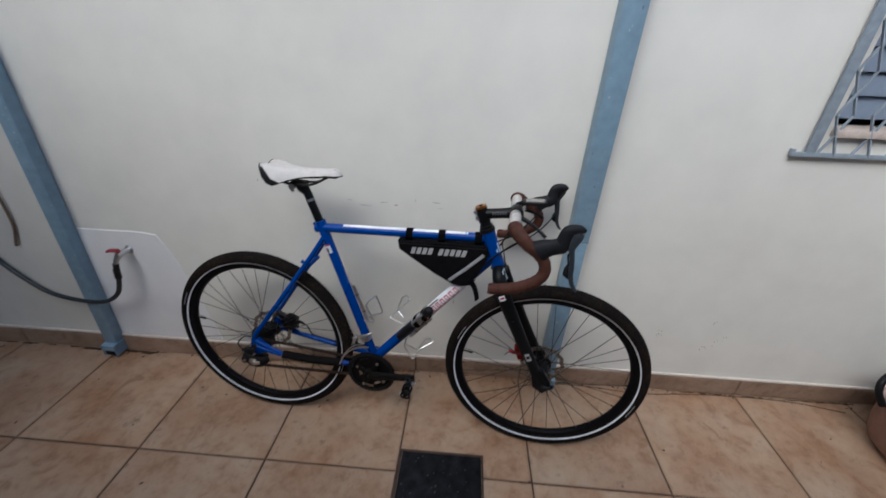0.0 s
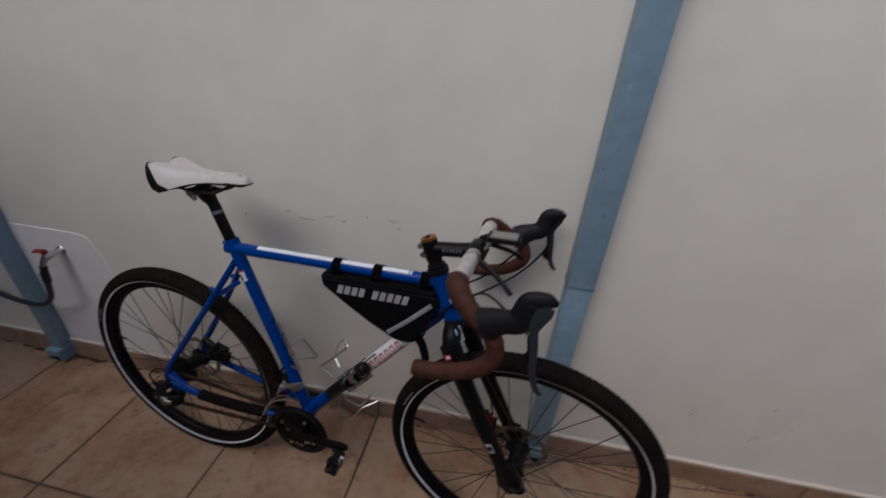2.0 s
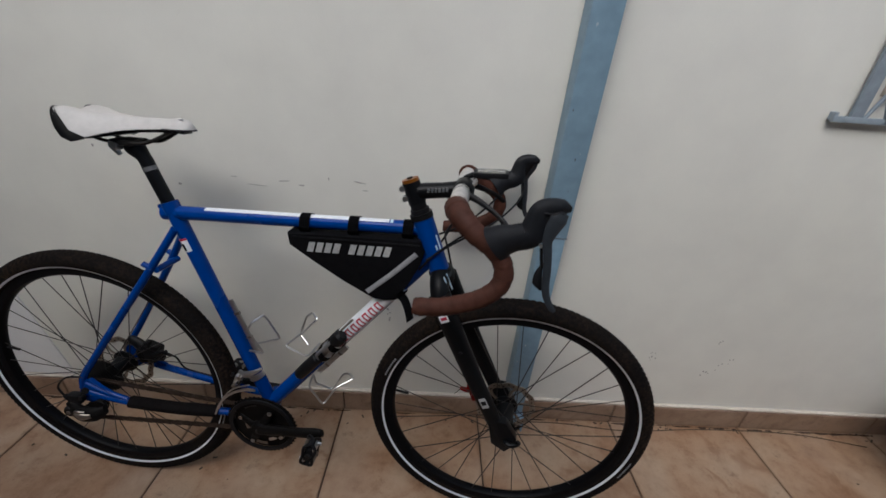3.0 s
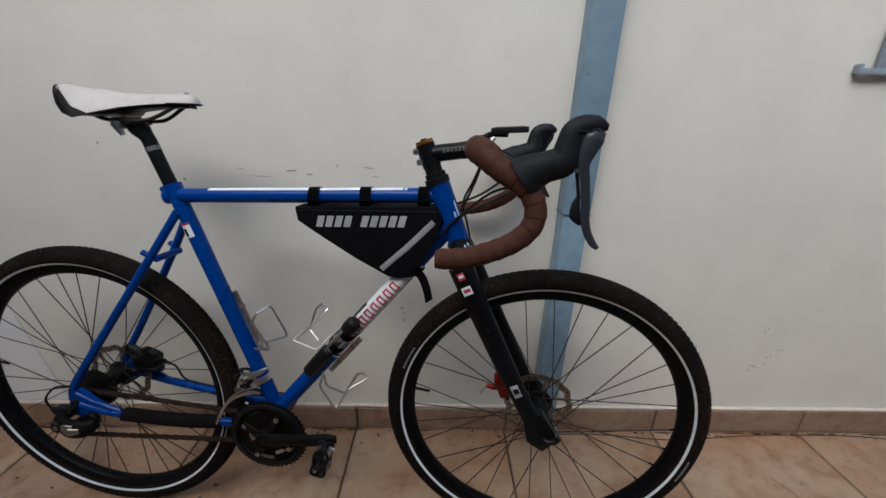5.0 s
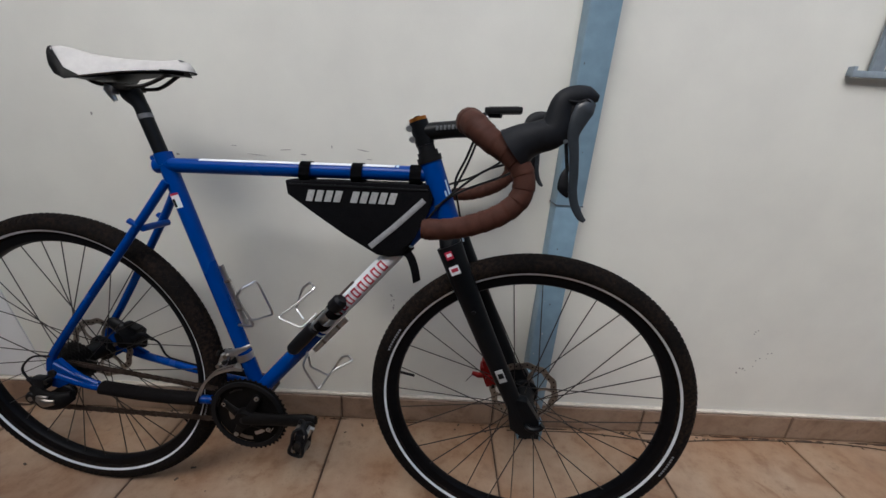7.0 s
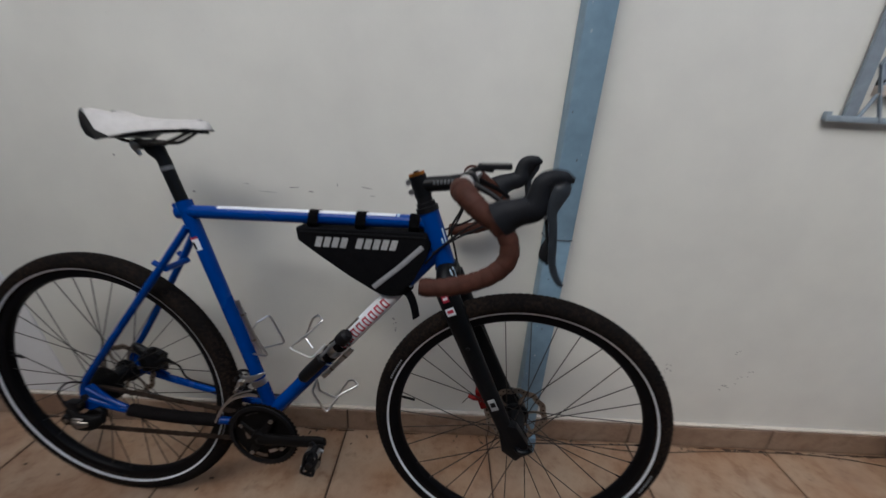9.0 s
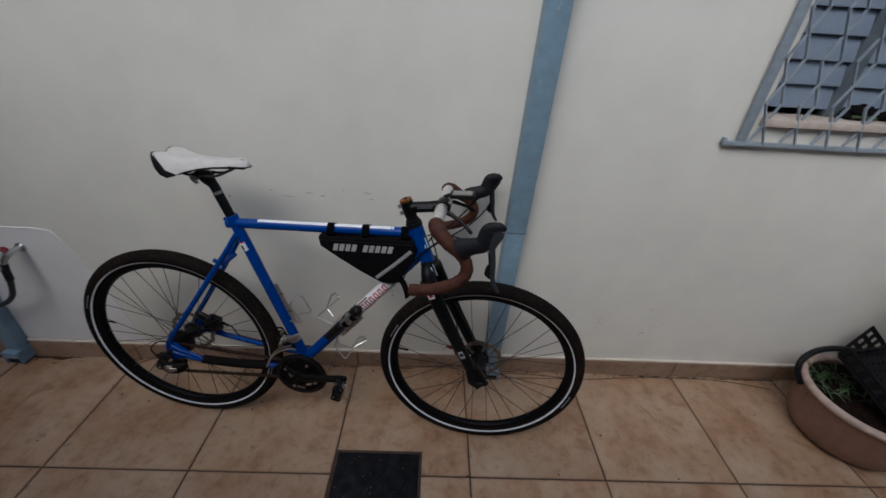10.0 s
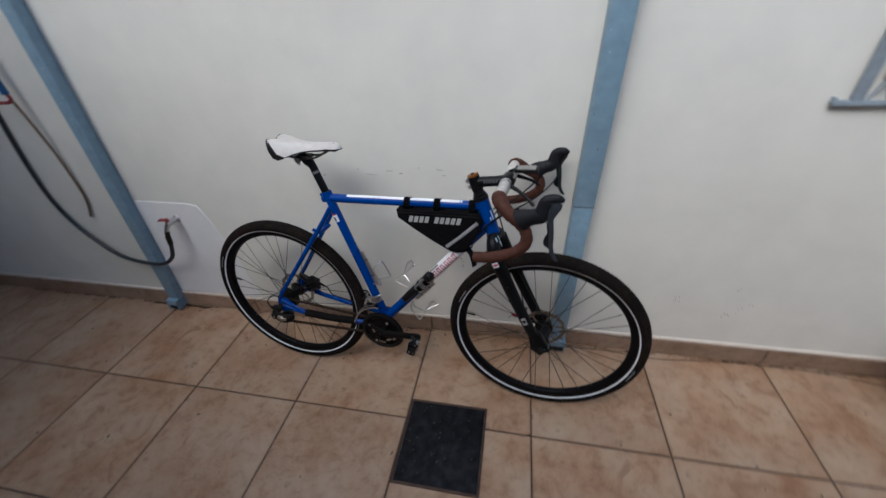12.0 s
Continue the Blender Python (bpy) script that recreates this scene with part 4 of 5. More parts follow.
HALF = [(0.912, 0.0, 0.967), (0.912, 0.06, 0.967), (0.912, 0.12, 0.967), (0.9125, 0.16, 0.969), (0.924, 0.188, 0.962), (0.951, 0.207, 0.941), (0.978, 0.217, 0.924), (0.997, 0.222, 0.906), (1.005, 0.225, 0.882), (0.999, 0.228, 0.857), (0.975, 0.23, 0.834), (0.938, 0.231, 0.816), (0.898, 0.233, 0.805), (0.859, 0.234, 0.801)]
bar = part("handlebar", tube(bmesh.new(), smooth_path([(0.915, -0.168, 0.9685), (0.912, -0.12, 0.967), (0.912, 0.0, 0.967), (0.912, 0.12, 0.967), (0.915, 0.168, 0.9685)], 5), 0.0175, 18), BARWHITE, bike, "scuffed white drop handlebar", NARROW)
for s in (-1, 1):
    path = smooth_path([(x, s * y, z) for x, y, z in HALF], 16)
    run, radii, keep = 0.0, [], []
    for i, p in enumerate(path):
        run += (p - path[i - 1]).length if i else 0
        if run >= 0.157:
            keep.append(p)
            radii.append(0.0162 + 0.0060 * max(0.0, 1 - (run - 0.157) / 0.11) + 0.0013 * (((run - 0.157) / 0.021) % 1.0))
    part("bar_tape", tube(bmesh.new(), keep, radii, 14), TAPE, bar, "brown wrapped bar tape")
    e = path[-1]
    part("end_plug", rod(e, e + Vector((-0.004, 0, 0)), 0.0148, 14), TAPE, bar)
    hood_line = smooth_path([(0.984, s * 0.220, 0.931), (0.997, s * 0.223, 0.941), (1.014, s * 0.226, 0.9485), (1.037, s * 0.229, 0.9585), (1.0415, s * 0.230, 0.981), (1.0465, s * 0.230, 0.998), (1.060, s * 0.230, 1.0055), (1.077, s * 0.229, 1.0065), (1.091, s * 0.229, 1.0045)], 5)
    hood = part("brake_hood", tube(bmesh.new(), hood_line, profile_of([0.0335, 0.0275, 0.0228, 0.0228, 0.0183, 0.0166, 0.0150, 0.0132, 0.0045], len(hood_line)), 20, wide=0.80), HOOD, bar, "black rubber brake hood")
    part("bracket", tube(bmesh.new(), smooth_path([(1.050, s * 0.231, 0.950), (1.054, s * 0.232, 0.968), (1.060, s * 0.231, 0.986), (1.068, s * 0.230, 1.000)], 4), profile_of([0.009, 0.011, 0.013, 0.012], 13), 14, wide=0.75), BLACK, hood, "black plastic lever bracket")
    lever = smooth_path([(1.079, s * 0.235, 1.0005), (1.073, s * 0.238, 0.989), (1.0665, s * 0.240, 0.973), (1.0625, s * 0.242, 0.954), (1.0665, s * 0.244, 0.932), (1.0700, s * 0.247, 0.903), (1.0715, s * 0.250, 0.879), (1.077, s * 0.252, 0.859), (1.086, s * 0.255, 0.844), (1.093, s * 0.256, 0.838)], 5)
    part("brake_lever", tube(bmesh.new(), lever, profile_of([0.010, 0.0140, 0.0118, 0.0080, 0.0068, 0.0066, 0.0064, 0.0060, 0.0052, 0.0030], len(lever)), 14, wide=0.46), LEVER, bar, "grey alloy brake lever blade")
    paddle = smooth_path([(1.062, s * 0.238, 0.912), (1.0585, s * 0.241, 0.898), (1.059, s * 0.243, 0.882), (1.067, s * 0.245, 0.869)], 5)
    part("shift_paddle", tube(bmesh.new(), paddle, profile_of([0.002, 0.0062, 0.0085, 0.002], len(paddle)), 12, wide=0.5), BLACK, bar)
    part("paddle_stem", rod((1.055, s * 0.236, 0.945), (1.062, s * 0.240, 0.905), 0.0026, 8), BLACK, bar)
    part("hood_seam", tube(bmesh.new(), smooth_path([(1.050, s * 0.2440, 0.999), (1.064, s * 0.2425, 0.998), (1.074, s * 0.2420, 1.0015), (1.084, s * 0.2370, 0.994)], 4), 0.0011, 6), DARK, bar)
    part("lever_pivot", rod((1.053, s * 0.240, 0.946), (1.053, s * 0.2475, 0.946), 0.0026, 8), SILVER, bar)
part("computer_mount", tube(bmesh.new(), smooth_path([(0.912, 0.036, 0.983), (0.93, 0.036, 0.992), (0.942, 0.028, 0.993), (0.965, 0.018, 0.993)], 4), 0.006, 10), BLACK, bar)
part("inner_brake_lever", tube(bmesh.new(), smooth_path([(0.915, -0.045, 0.970), (0.948, -0.055, 0.959), (0.982, -0.075, 0.943), (1.008, -0.090, 0.924)], 4), [0.009, 0.008, 0.0075, 0.007, 0.0065, 0.006, 0.0055, 0.0055, 0.005, 0.005, 0.0055, 0.006, 0.005], 10, wide=0.8), BLACK, bar, "black auxiliary brake lever")
part("inner_brake_lever", tube(bmesh.new(), smooth_path([(0.915, 0.055, 0.970), (0.948, 0.065, 0.959), (0.982, 0.085, 0.943), (1.008, 0.100, 0.924)], 4), [0.009, 0.008, 0.0075, 0.007, 0.0065, 0.006, 0.0055, 0.0055, 0.005, 0.005, 0.0055, 0.006, 0.005], 10, wide=0.8), BLACK, bar, "black auxiliary brake lever")
part("lever_clamp", rod((0.912, -0.058, 0.967), (0.912, -0.040, 0.967), 0.0185, 16), SILVER, bar)
part("lever_clamp", rod((0.912, 0.040, 0.967), (0.912, 0.058, 0.967), 0.0185, 16), SILVER, bar)

# cables
for pts in ([(1.020, -0.205, 0.925), (1.000, -0.130, 0.905), (0.940, -0.040, 0.878), (0.872, -0.026, 0.820), (0.835, -0.022, 0.775)],
            [(1.050, 0.205, 0.970), (1.062, 0.180, 0.915), (1.000, 0.080, 0.872), (0.900, -0.010, 0.835), (0.850, -0.024, 0.800)],
            [(0.925, -0.050, 0.955), (0.905, -0.030, 0.900), (0.885, 0.012, 0.850), (0.893, 0.044, 0.800), (0.920, 0.070, 0.690), (0.965, 0.076, 0.560), (1.000, 0.070, 0.425)],
            [(0.928, 0.060, 0.950), (0.908, 0.045, 0.890), (0.880, 0.035, 0.830), (0.845, 0.024, 0.785)],
            [(1.010, 0.195, 0.915), (0.985, 0.140, 0.895), (0.925, 0.060, 0.862), (0.870, 0.030, 0.842)]):
    part("cable", tube(bmesh.new(), smooth_path(pts, 8), 0.0024, 8), BLACK, bike, "black cable housing")
part("cable", tube(bmesh.new(), smooth_path([(0.136, 0.040, 0.402), (0.146, 0.050, 0.385), (0.155, 0.058, 0.345), (0.185, 0.062, 0.330), (0.30, 0.05, 0.322)], 8), 0.0024, 8), BLACK, bike, "black cable housing")
part("cable", tube(bmesh.new(), smooth_path([(0.004, -0.076, 0.405), (-0.034, -0.082, 0.402), (-0.060, -0.086, 0.372), (-0.044, -0.090, 0.345)], 8), 0.0024, 8), BLACK, bike, "black cable housing", shape=REAR)

# drivetrain
def lathe_arc(r0, r1, a0, a1, y, n=8):
    """A flat curved piece of a ring, a millimetre thick, from angle a0 to a1."""
    bm = bmesh.new()
    rows = [[bm.verts.new((rr * math.cos(radians(a)), yy, rr * math.sin(radians(a)))) for rr, yy in ((r0, y), (r1, y), (r1, y + 0.001), (r0, y + 0.001))] for a in [a0 + (a1 - a0) * k / n for k in range(n + 1)]]
    for p, q in zip(rows, rows[1:]):
        for k in range(4):
            bm.faces.new((p[k], p[(k + 1) % 4], q[(k + 1) % 4], q[k]))
    bm.faces.new(rows[0])
    bm.faces.new(rows[-1][::-1])
    return bm


crank = part("crankset", lathe(bmesh.new(), [(0.0, -0.012), (0.020, -0.012), (0.024, -0.004), (0.024, 0.004), (0.0, 0.006)], 24), CRANK, bike, "black triple crankset", pose(BB.x + 0.002, -0.066, BB.z - 0.025))
part("axle_bolt", rod((0, -0.0135, 0), (0, -0.010, 0), 0.008, 12), DULL, crank)
part("spider_plate", lathe(bmesh.new(), [(0.0, 0.010), (0.081, 0.0135), (0.085, 0.018), (0.05, 0.030), (0.0, 0.032)], 48), CRANK, crank, "dark inner chainrings and spider")
for r, y, teeth, mat in ((0.093, 0.010, 48, CRANK), (0.071, 0.018, 36, CRANK)):
    bm = lathe(bmesh.new(), [(r - 0.014, y - 0.0014), (r - 0.002, y - 0.0014), (r - 0.002, y + 0.0014), (r - 0.014, y + 0.0014)], 72, True)
    for j in range(teeth):
        a = 2 * math.pi * j / teeth
        vs = [bm.verts.new((rr * math.cos(a + da), y + dy, rr * math.sin(a + da))) for rr, w in ((r - 0.003, 0.55), (r + 0.0020, 0.25)) for da in (-w * math.pi / teeth, w * math.pi / teeth) for dy in (-0.001, 0.001)]
        for q in ((0, 1, 3, 2), (4, 6, 7, 5), (0, 4, 5, 1), (2, 3, 7, 6), (0, 2, 6, 4), (1, 5, 7, 3)):
            bm.faces.new([vs[i] for i in q])
    part("chainring", bm, mat, crank, "dark toothed chainring")
for k in range(4):
    a = radians(61 + 90 * k)
    d = Vector((math.cos(a), 0, math.sin(a)))
    part("spider_arm", tube(bmesh.new(), [d * 0.012 + Vector((0, -0.004, 0)), d * 0.036 + Vector((0, 0.000, 0)), d * 0.064 + Vector((0, 0.005, 0))], [0.013, 0.010, 0.008], 12, wide=0.35), CRANK, crank)
    part("ring_bolt", lathe(bmesh.new(), [(0.0026, -0.0012), (0.0052, -0.0012), (0.0056, 0.005), (0.0026, 0.003)], 14, True, centre=d * 0.058), SILVER, crank, "silver chainring bolt")
part("guard_ring", lathe(bmesh.new(), [(0.077, 0.004), (0.087, 0.004), (0.088, 0.007), (0.077, 0.007)], 72, True), BLACK, crank)
part("crank_arm", tube(bmesh.new(), [(0, -0.004, 0), (0.05, -0.008, 0.007), (0.11, -0.014, 0.017), (0.156, -0.018, 0.026), (0.174, -0.018, 0.030)], [0.017, 0.0150, 0.0145, 0.0155, 0.010], 14, wide=0.62), CRANK, crank, "black crank arm")
part("crank_arm", tube(bmesh.new(), [(0, 0.132, 0), (-0.05, 0.138, 0.002), (-0.11, 0.144, 0.004), (-0.155, 0.148, 0.006), (-0.168, 0.148, 0.006)], [0.021, 0.0165, 0.0145, 0.015, 0.010], 14, wide=0.62), CARBON, crank, "black crank arm")
# Added arcs stand in for worn ring, glints and floor seen through slits.
for r0, r1, a0, a1, mat in ((0.036, 0.047, 178, 204, STEEL), (0.060, 0.069, 243, 276, STEEL), (0.047, 0.056, 284, 312, SILVER), (0.073, 0.077, 150, 172, DULL), (0.062, 0.066, 318, 332, SILVER), (0.064, 0.068, 98, 128, DULL)):
    part("ring_slit_arc", lathe_arc(r0, r1, a0, a1, 0.0085), mat, crank, "arc for worn inner ring and floor seen through")
part("bottom_axle", rod((0, 0.0, 0), (0, 0.132, 0), 0.012, 14), DULL, crank)


def pedal(m):
    p = part("pedal", rod((0, 0.016, 0), (0, -0.060, 0), 0.0085, 12), DULL, bike, "black and steel clipless pedal", pose(BB.x + 0.002, -0.066, BB.z - 0.025) @ m @ Matrix.Scale(0.84, 4))
    for s in (-1, 1):
        part("cage_bar", tube(bmesh.new(), smooth_path([(s * 0.014, -0.014, 0.0), (s * 0.018, -0.020, 0.034), (s * 0.006, -0.030, 0.046), (-s * 0.004, -0.044, 0.046), (s * 0.016, -0.054, 0.032), (s * 0.014, -0.058, 0.0)], 3), 0.0045, 8), BLACK, p)
        part("cage_bar", tube(bmesh.new(), smooth_path([(s * 0.014, -0.014, 0.0), (s * 0.018, -0.020, -0.034), (s * 0.006, -0.030, -0.046), (-s * 0.004, -0.044, -0.046), (s * 0.016, -0.054, -0.032), (s * 0.014, -0.058, 0.0)], 3), 0.0045, 8), BLACK, p)
        part("binding", block((s * 0.013, -0.036, 0.022 * s), (0.010, 0.034, 0.026), 0.003), SILVER, p, "steel binding")
        part("spring", rod((s * 0.016, -0.052, -0.020 * s), (s * 0.016, -0.020, -0.020 * s), 0.006, 10), STEEL, p, "steel release spring")
        part("tension_bolt", rod((s * 0.016, -0.036, 0.040 * s), (s * 0.026, -0.036, 0.040 * s), 0.004, 8), SILVER, p)
    part("body", block((0, -0.036, 0), (0.026, 0.036, 0.05), 0.005), BLACK, p)
    return p


pedal(Matrix.Translation((0.160, -0.026, 0.024)) @ Matrix.Rotation(radians(14), 4, "Y") @ Matrix.Translation((0, 0, -0.012)))
pedal(Matrix.Translation((-0.160, 0.156, 0.006)) @ Matrix.Rotation(radians(180), 4, "Z") @ Matrix.Rotation(radians(20), 4, "Y"))

# chain: links along the upper and the lower run and round the ring
def chain_path():
    y = -0.052
    up = [Vector((0.017 * math.cos(radians(a)), y, HUB_Z + 0.017 * math.sin(radians(a)))) for a in range(200, 79, -20)]
    ring = [BB + Vector((0.038 * math.cos(radians(a)), y + 0.012, 0.038 * math.sin(radians(a)) - 0.022)) for a in range(98, -101, -12)]
    low = [Vector((0.004, -0.075, 0.271)), Vector((-0.020, -0.076, 0.276)), Vector((-0.026, -0.076, 0.294)), Vector((-0.006, -0.075, 0.308)), Vector((0.022, -0.07, 0.318)), Vector((0.026, -0.064, 0.334)), Vector((-0.010, -0.056, 0.340))]
    return up + ring + low


bm = bmesh.new()
cp = chain_path()
cp.append(cp[0])
dense = []
for a, b in zip(cp, cp[1:]):
    n = max(1, round((b - a).length / 0.0127))
    dense += [a.lerp(b, i / n) for i in range(n)]
for i, p in enumerate(dense):
    q = dense[(i + 1) % len(dense)]
    d = (q - p)
    if d.length < 1e-4:
        continue
    off = 0.0032 if i % 2 else 0.0022
    rot = Matrix.Rotation(-math.atan2(d.z, d.x), 4, "Y")
    for s in (-1, 1):
        c = (p + q) / 2 + Vector((0, s * off, 0))
        vs = [bm.verts.new(c + rot @ Vector((dx * (d.length / 2 + 0.003), dy * 0.0006, dz * 0.0042))) for dx in (-1, 1) for dy in (-1, 1) for dz in (-1, 1)]
        for f in ((0, 1, 3, 2), (4, 6, 7, 5), (0, 4, 5, 1), (2, 3, 7, 6), (0, 2, 6, 4), (1, 5, 7, 3)):
            bm.faces.new([vs[k] for k in f])
part("chain", bm, CHAIN, bike, "rust-brown bicycle chain", smooth=0)

rd = part("rear_derailleur", tube(bmesh.new(), smooth_path([(-0.046, -0.088, 0.330), (-0.030, -0.094, 0.314), (-0.004, -0.100, 0.306), (0.026, -0.098, 0.308), (0.050, -0.090, 0.318)], 4), profile_of([0.013, 0.019, 0.0215, 0.020, 0.011], 17), 14, wide=0.6), CRANK, bike, "dark rear derailleur")
# Bright steel patch draws the shiny plate together with its highlight.
part("link", tube(bmesh.new(), smooth_path([(-0.016, -0.110, 0.314), (0.004, -0.114, 0.310), (0.026, -0.110, 0.311)], 4), profile_of([0.006, 0.0105, 0.006], 9), 12, wide=0.45), STEEL, rd, "bright steel patch for the derailleur's shiny face")
# second steel sliver, added as another highlight on the body
part("link", tube(bmesh.new(), smooth_path([(-0.012, -0.111, 0.322), (0.000, -0.113, 0.325), (0.012, -0.110, 0.322)], 3), 0.0032, 8), STEEL, rd)
part("b_knuckle", block((-0.030, -0.084, 0.340), (0.034, 0.020, 0.030), 0.007), BLACK, rd)
part("p_knuckle", lathe(bmesh.new(), [(0.0, -0.010), (0.013, -0.010), (0.016, -0.006), (0.016, 0.008), (0.0, 0.010)], 20, centre=(-0.040, -0.094, 0.308)), BLACK, rd)
part("pivot_bolt", rod((-0.040, -0.106, 0.308), (-0.040, -0.098, 0.308), 0.0055, 10), STEEL, rd)
part("pivot_bolt", rod((-0.010, -0.092, 0.346), (-0.010, -0.080, 0.346), 0.006, 10), DULL, rd)
part("barrel", rod((-0.052, -0.090, 0.352), (-0.040, -0.090, 0.336), 0.005, 10), BLACK, rd)
for y in (-0.081, -0.070):
    part("cage_plate", plate([(-0.030, 0.300), (-0.014, 0.316), (0.018, 0.332), (0.040, 0.322), (0.034, 0.302), (0.004, 0.276), (-0.016, 0.268), (-0.034, 0.280)], y - 0.001, y + 0.001), CRANK, rd)
for x, z in ((0.022, 0.315), (-0.012, 0.288)):
    part("pulley", lathe(bmesh.new(), [(0.0, -0.003), (0.015, -0.003), (0.017, -0.001), (0.017, 0.001), (0.015, 0.003), (0.0, 0.003)], 22, centre=(x, -0.0755, z)), BLACK, rd)

fd = part("front_derailleur", rod((0.4265, 0, 0.400), (0.4215, 0, 0.416), 0.0195, 20), SILVER, bike, "polished front derailleur", shape=SEAT)
part("link", tube(bmesh.new(), smooth_path([(0.395, -0.022, 0.428), (0.412, -0.032, 0.432), (0.440, -0.034, 0.445), (0.458, -0.030, 0.456)], 4), [0.009] * 6 + [0.008, 0.007, 0.006, 0.006, 0.005, 0.004, 0.003], 10, wide=0.6), SILVER, fd, shape=SEAT)
part("link", block((0.392, -0.030, 0.412), (0.018, 0.014, 0.030), 0.004, Matrix.Rotation(radians(20), 4, "Y")), SILVER, fd, shape=SEAT)
part("cage_plate", tube(bmesh.new(), smooth_path([(0.338, -0.062, 0.316), (0.356, -0.062, 0.356), (0.386, -0.060, 0.390), (0.425, -0.058, 0.408), (0.452, -0.057, 0.408)], 4), [0.0024, 0.0024, 0.0025, 0.0026, 0.0027, 0.0028, 0.0029, 0.003, 0.0032, 0.0036, 0.004, 0.0044, 0.0047, 0.0048, 0.0045, 0.004, 0.003], 10, wide=0.2), SILVER, fd, shape=SEAT)
part("cage_plate", tube(bmesh.new(), smooth_path([(0.338, -0.048, 0.320), (0.356, -0.048, 0.360), (0.386, -0.046, 0.394), (0.430, -0.044, 0.412)], 4), 0.0022, 10, wide=0.4), SILVER, fd, shape=SEAT)
part("pivot", rod((0.404, -0.044, 0.428), (0.404, -0.026, 0.428), 0.0055, 10), STEEL, fd, shape=SEAT)
part("pivot", rod((0.386, -0.046, 0.402), (0.386, -0.026, 0.402), 0.005, 10), STEEL, fd, shape=SEAT)
part("stop_screw", rod((0.378, -0.034, 0.424), (0.384, -0.034, 0.436), 0.003, 8), DULL, fd, shape=SEAT)
part("clamp_bolt", rod((0.400, -0.044, 0.412), (0.400, -0.036, 0.412), 0.006, 6), DULL, fd, shape=SEAT)


# bottle cages of bent wire
def bottle_cage(strip, wire, label):
    """A wire cage bolted on a tube: a back strip and one bent wire, sharp at its corners."""
    a, b = Vector(strip[0]), Vector(strip[1])
    n = (b - a).cross(Vector((0, 1, 0))).normalized()
    c = part("bottle_cage", tube(bmesh.new(), [a, a.lerp(b, 0.33), a.lerp(b, 0.67), b], 0.0066, 10, wide=0.5, across=Vector((0, 1, 0))), SILVER, bike, label)
    pts = []
    for p, q in zip(wire, wire[1:]):
        p, q = Vector(p), Vector(q)
        pts += [p.lerp(q, f) for f in (0.12, 0.5, 0.88)]
    part("wire", tube(bmesh.new(), smooth_path(pts, 3), 0.0026, 8), SILVER, c)
    for s in (0.3, 0.75):
        p = a.lerp(b, s)
        part("bolt", rod(p - n * 0.006, p + n * 0.006, 0.0045, 8), STEEL, c)
    return c


bottle_cage(((0.424, 0, 0.482), (0.374, 0, 0.632)), [(0.407, -0.012, 0.494), (0.460, -0.03, 0.505), (0.430, -0.037, 0.575), (0.442, -0.034, 0.596), (0.461, -0.01, 0.606), (0.470, 0.034, 0.506), (0.422, 0.036, 0.486), (0.397, 0.012, 0.493)], "bent silver wire bottle cage on the seat tube")
bottle_cage(((0.566, 0, 0.480), (0.640, 0, 0.567)), [(0.603, -0.012, 0.548), (0.572, -0.034, 0.514), (0.511, -0.02, 0.527), (0.548, 0.0, 0.557), (0.581, 0.02, 0.589), (0.563, 0.034, 0.596), (0.544, 0.036, 0.579), (0.527, 0.034, 0.526), (0.558, 0.012, 0.507)], "bent silver wire bottle cage on the down tube")
bottle_cage(((0.585, 0, 0.441), (0.662, 0, 0.530)), [(0.575, -0.012, 0.448), (0.570, -0.034, 0.418), (0.598, -0.02, 0.349), (0.628, 0.0, 0.392), (0.669, 0.02, 0.411), (0.654, 0.034, 0.414), (0.637, 0.036, 0.408), (0.604, 0.034, 0.352), (0.564, 0.02, 0.381), (0.562, 0.012, 0.421)], "bent silver wire bottle cage under the down tube")

# ---- things on the bicycle ----
bag = thing("frame_bag", "black nylon frame bag with silver print under the top tube", "frame bag", BIKE)
bm = plate([(0.546, 0.834), (0.620, 0.837), (0.700, 0.839), (0.780, 0.842), (0.835, 0.843), (0.846, 0.818), (0.838, 0.790), (0.812, 0.735), (0.788, 0.695), (0.760, 0.690), (0.735, 0.693), (0.670, 0.732), (0.605, 0.773), (0.550, 0.806)], -0.030, 0.030, 0.010)
part("pouch", bm, CLOTH, bag)
for i, s in enumerate((0.545, 0.735, 0.945)):
    c = TT0.lerp(TT1, s)
    ringp = []
    for k in range(20):
        a = 2 * math.pi * k / 20
        ringp.append(c + Vector((0, 0.0185 * math.cos(a) * (1.0 if math.sin(a) > 0 else 1.25), 0.0178 * math.sin(a) * (1.0 if math.sin(a) > 0 else 1.5))))
    bm = bmesh.new()
    rows = [[bm.verts.new(p + Vector((dx, 0, dx * 0.03))) for p in ringp] for dx in (-0.0115, 0.0115)]
    for k in range(20):
        bm.faces.new((rows[0][k], rows[0][(k + 1) % 20], rows[1][(k + 1) % 20], rows[1][k]))
    bmesh.ops.solidify(bm, geom=bm.faces, thickness=0.002)
    part("strap", bm, CLOTH, bag, "black hook-and-loop strap")
part("reflective_trim", tube(bmesh.new(), [(0.722, -0.0305, 0.712), (0.775, -0.0315, 0.760), (0.829, -0.0305, 0.814)], 0.0058, 8, wide=0.16), GREY, bag, "grey reflective piping")
part("zip_line", tube(bmesh.new(), [(0.556, -0.0305, 0.828), (0.70, -0.0310, 0.8315), (0.835, -0.0305, 0.834)], 0.0022, 6, wide=0.5), BLACK, bag)
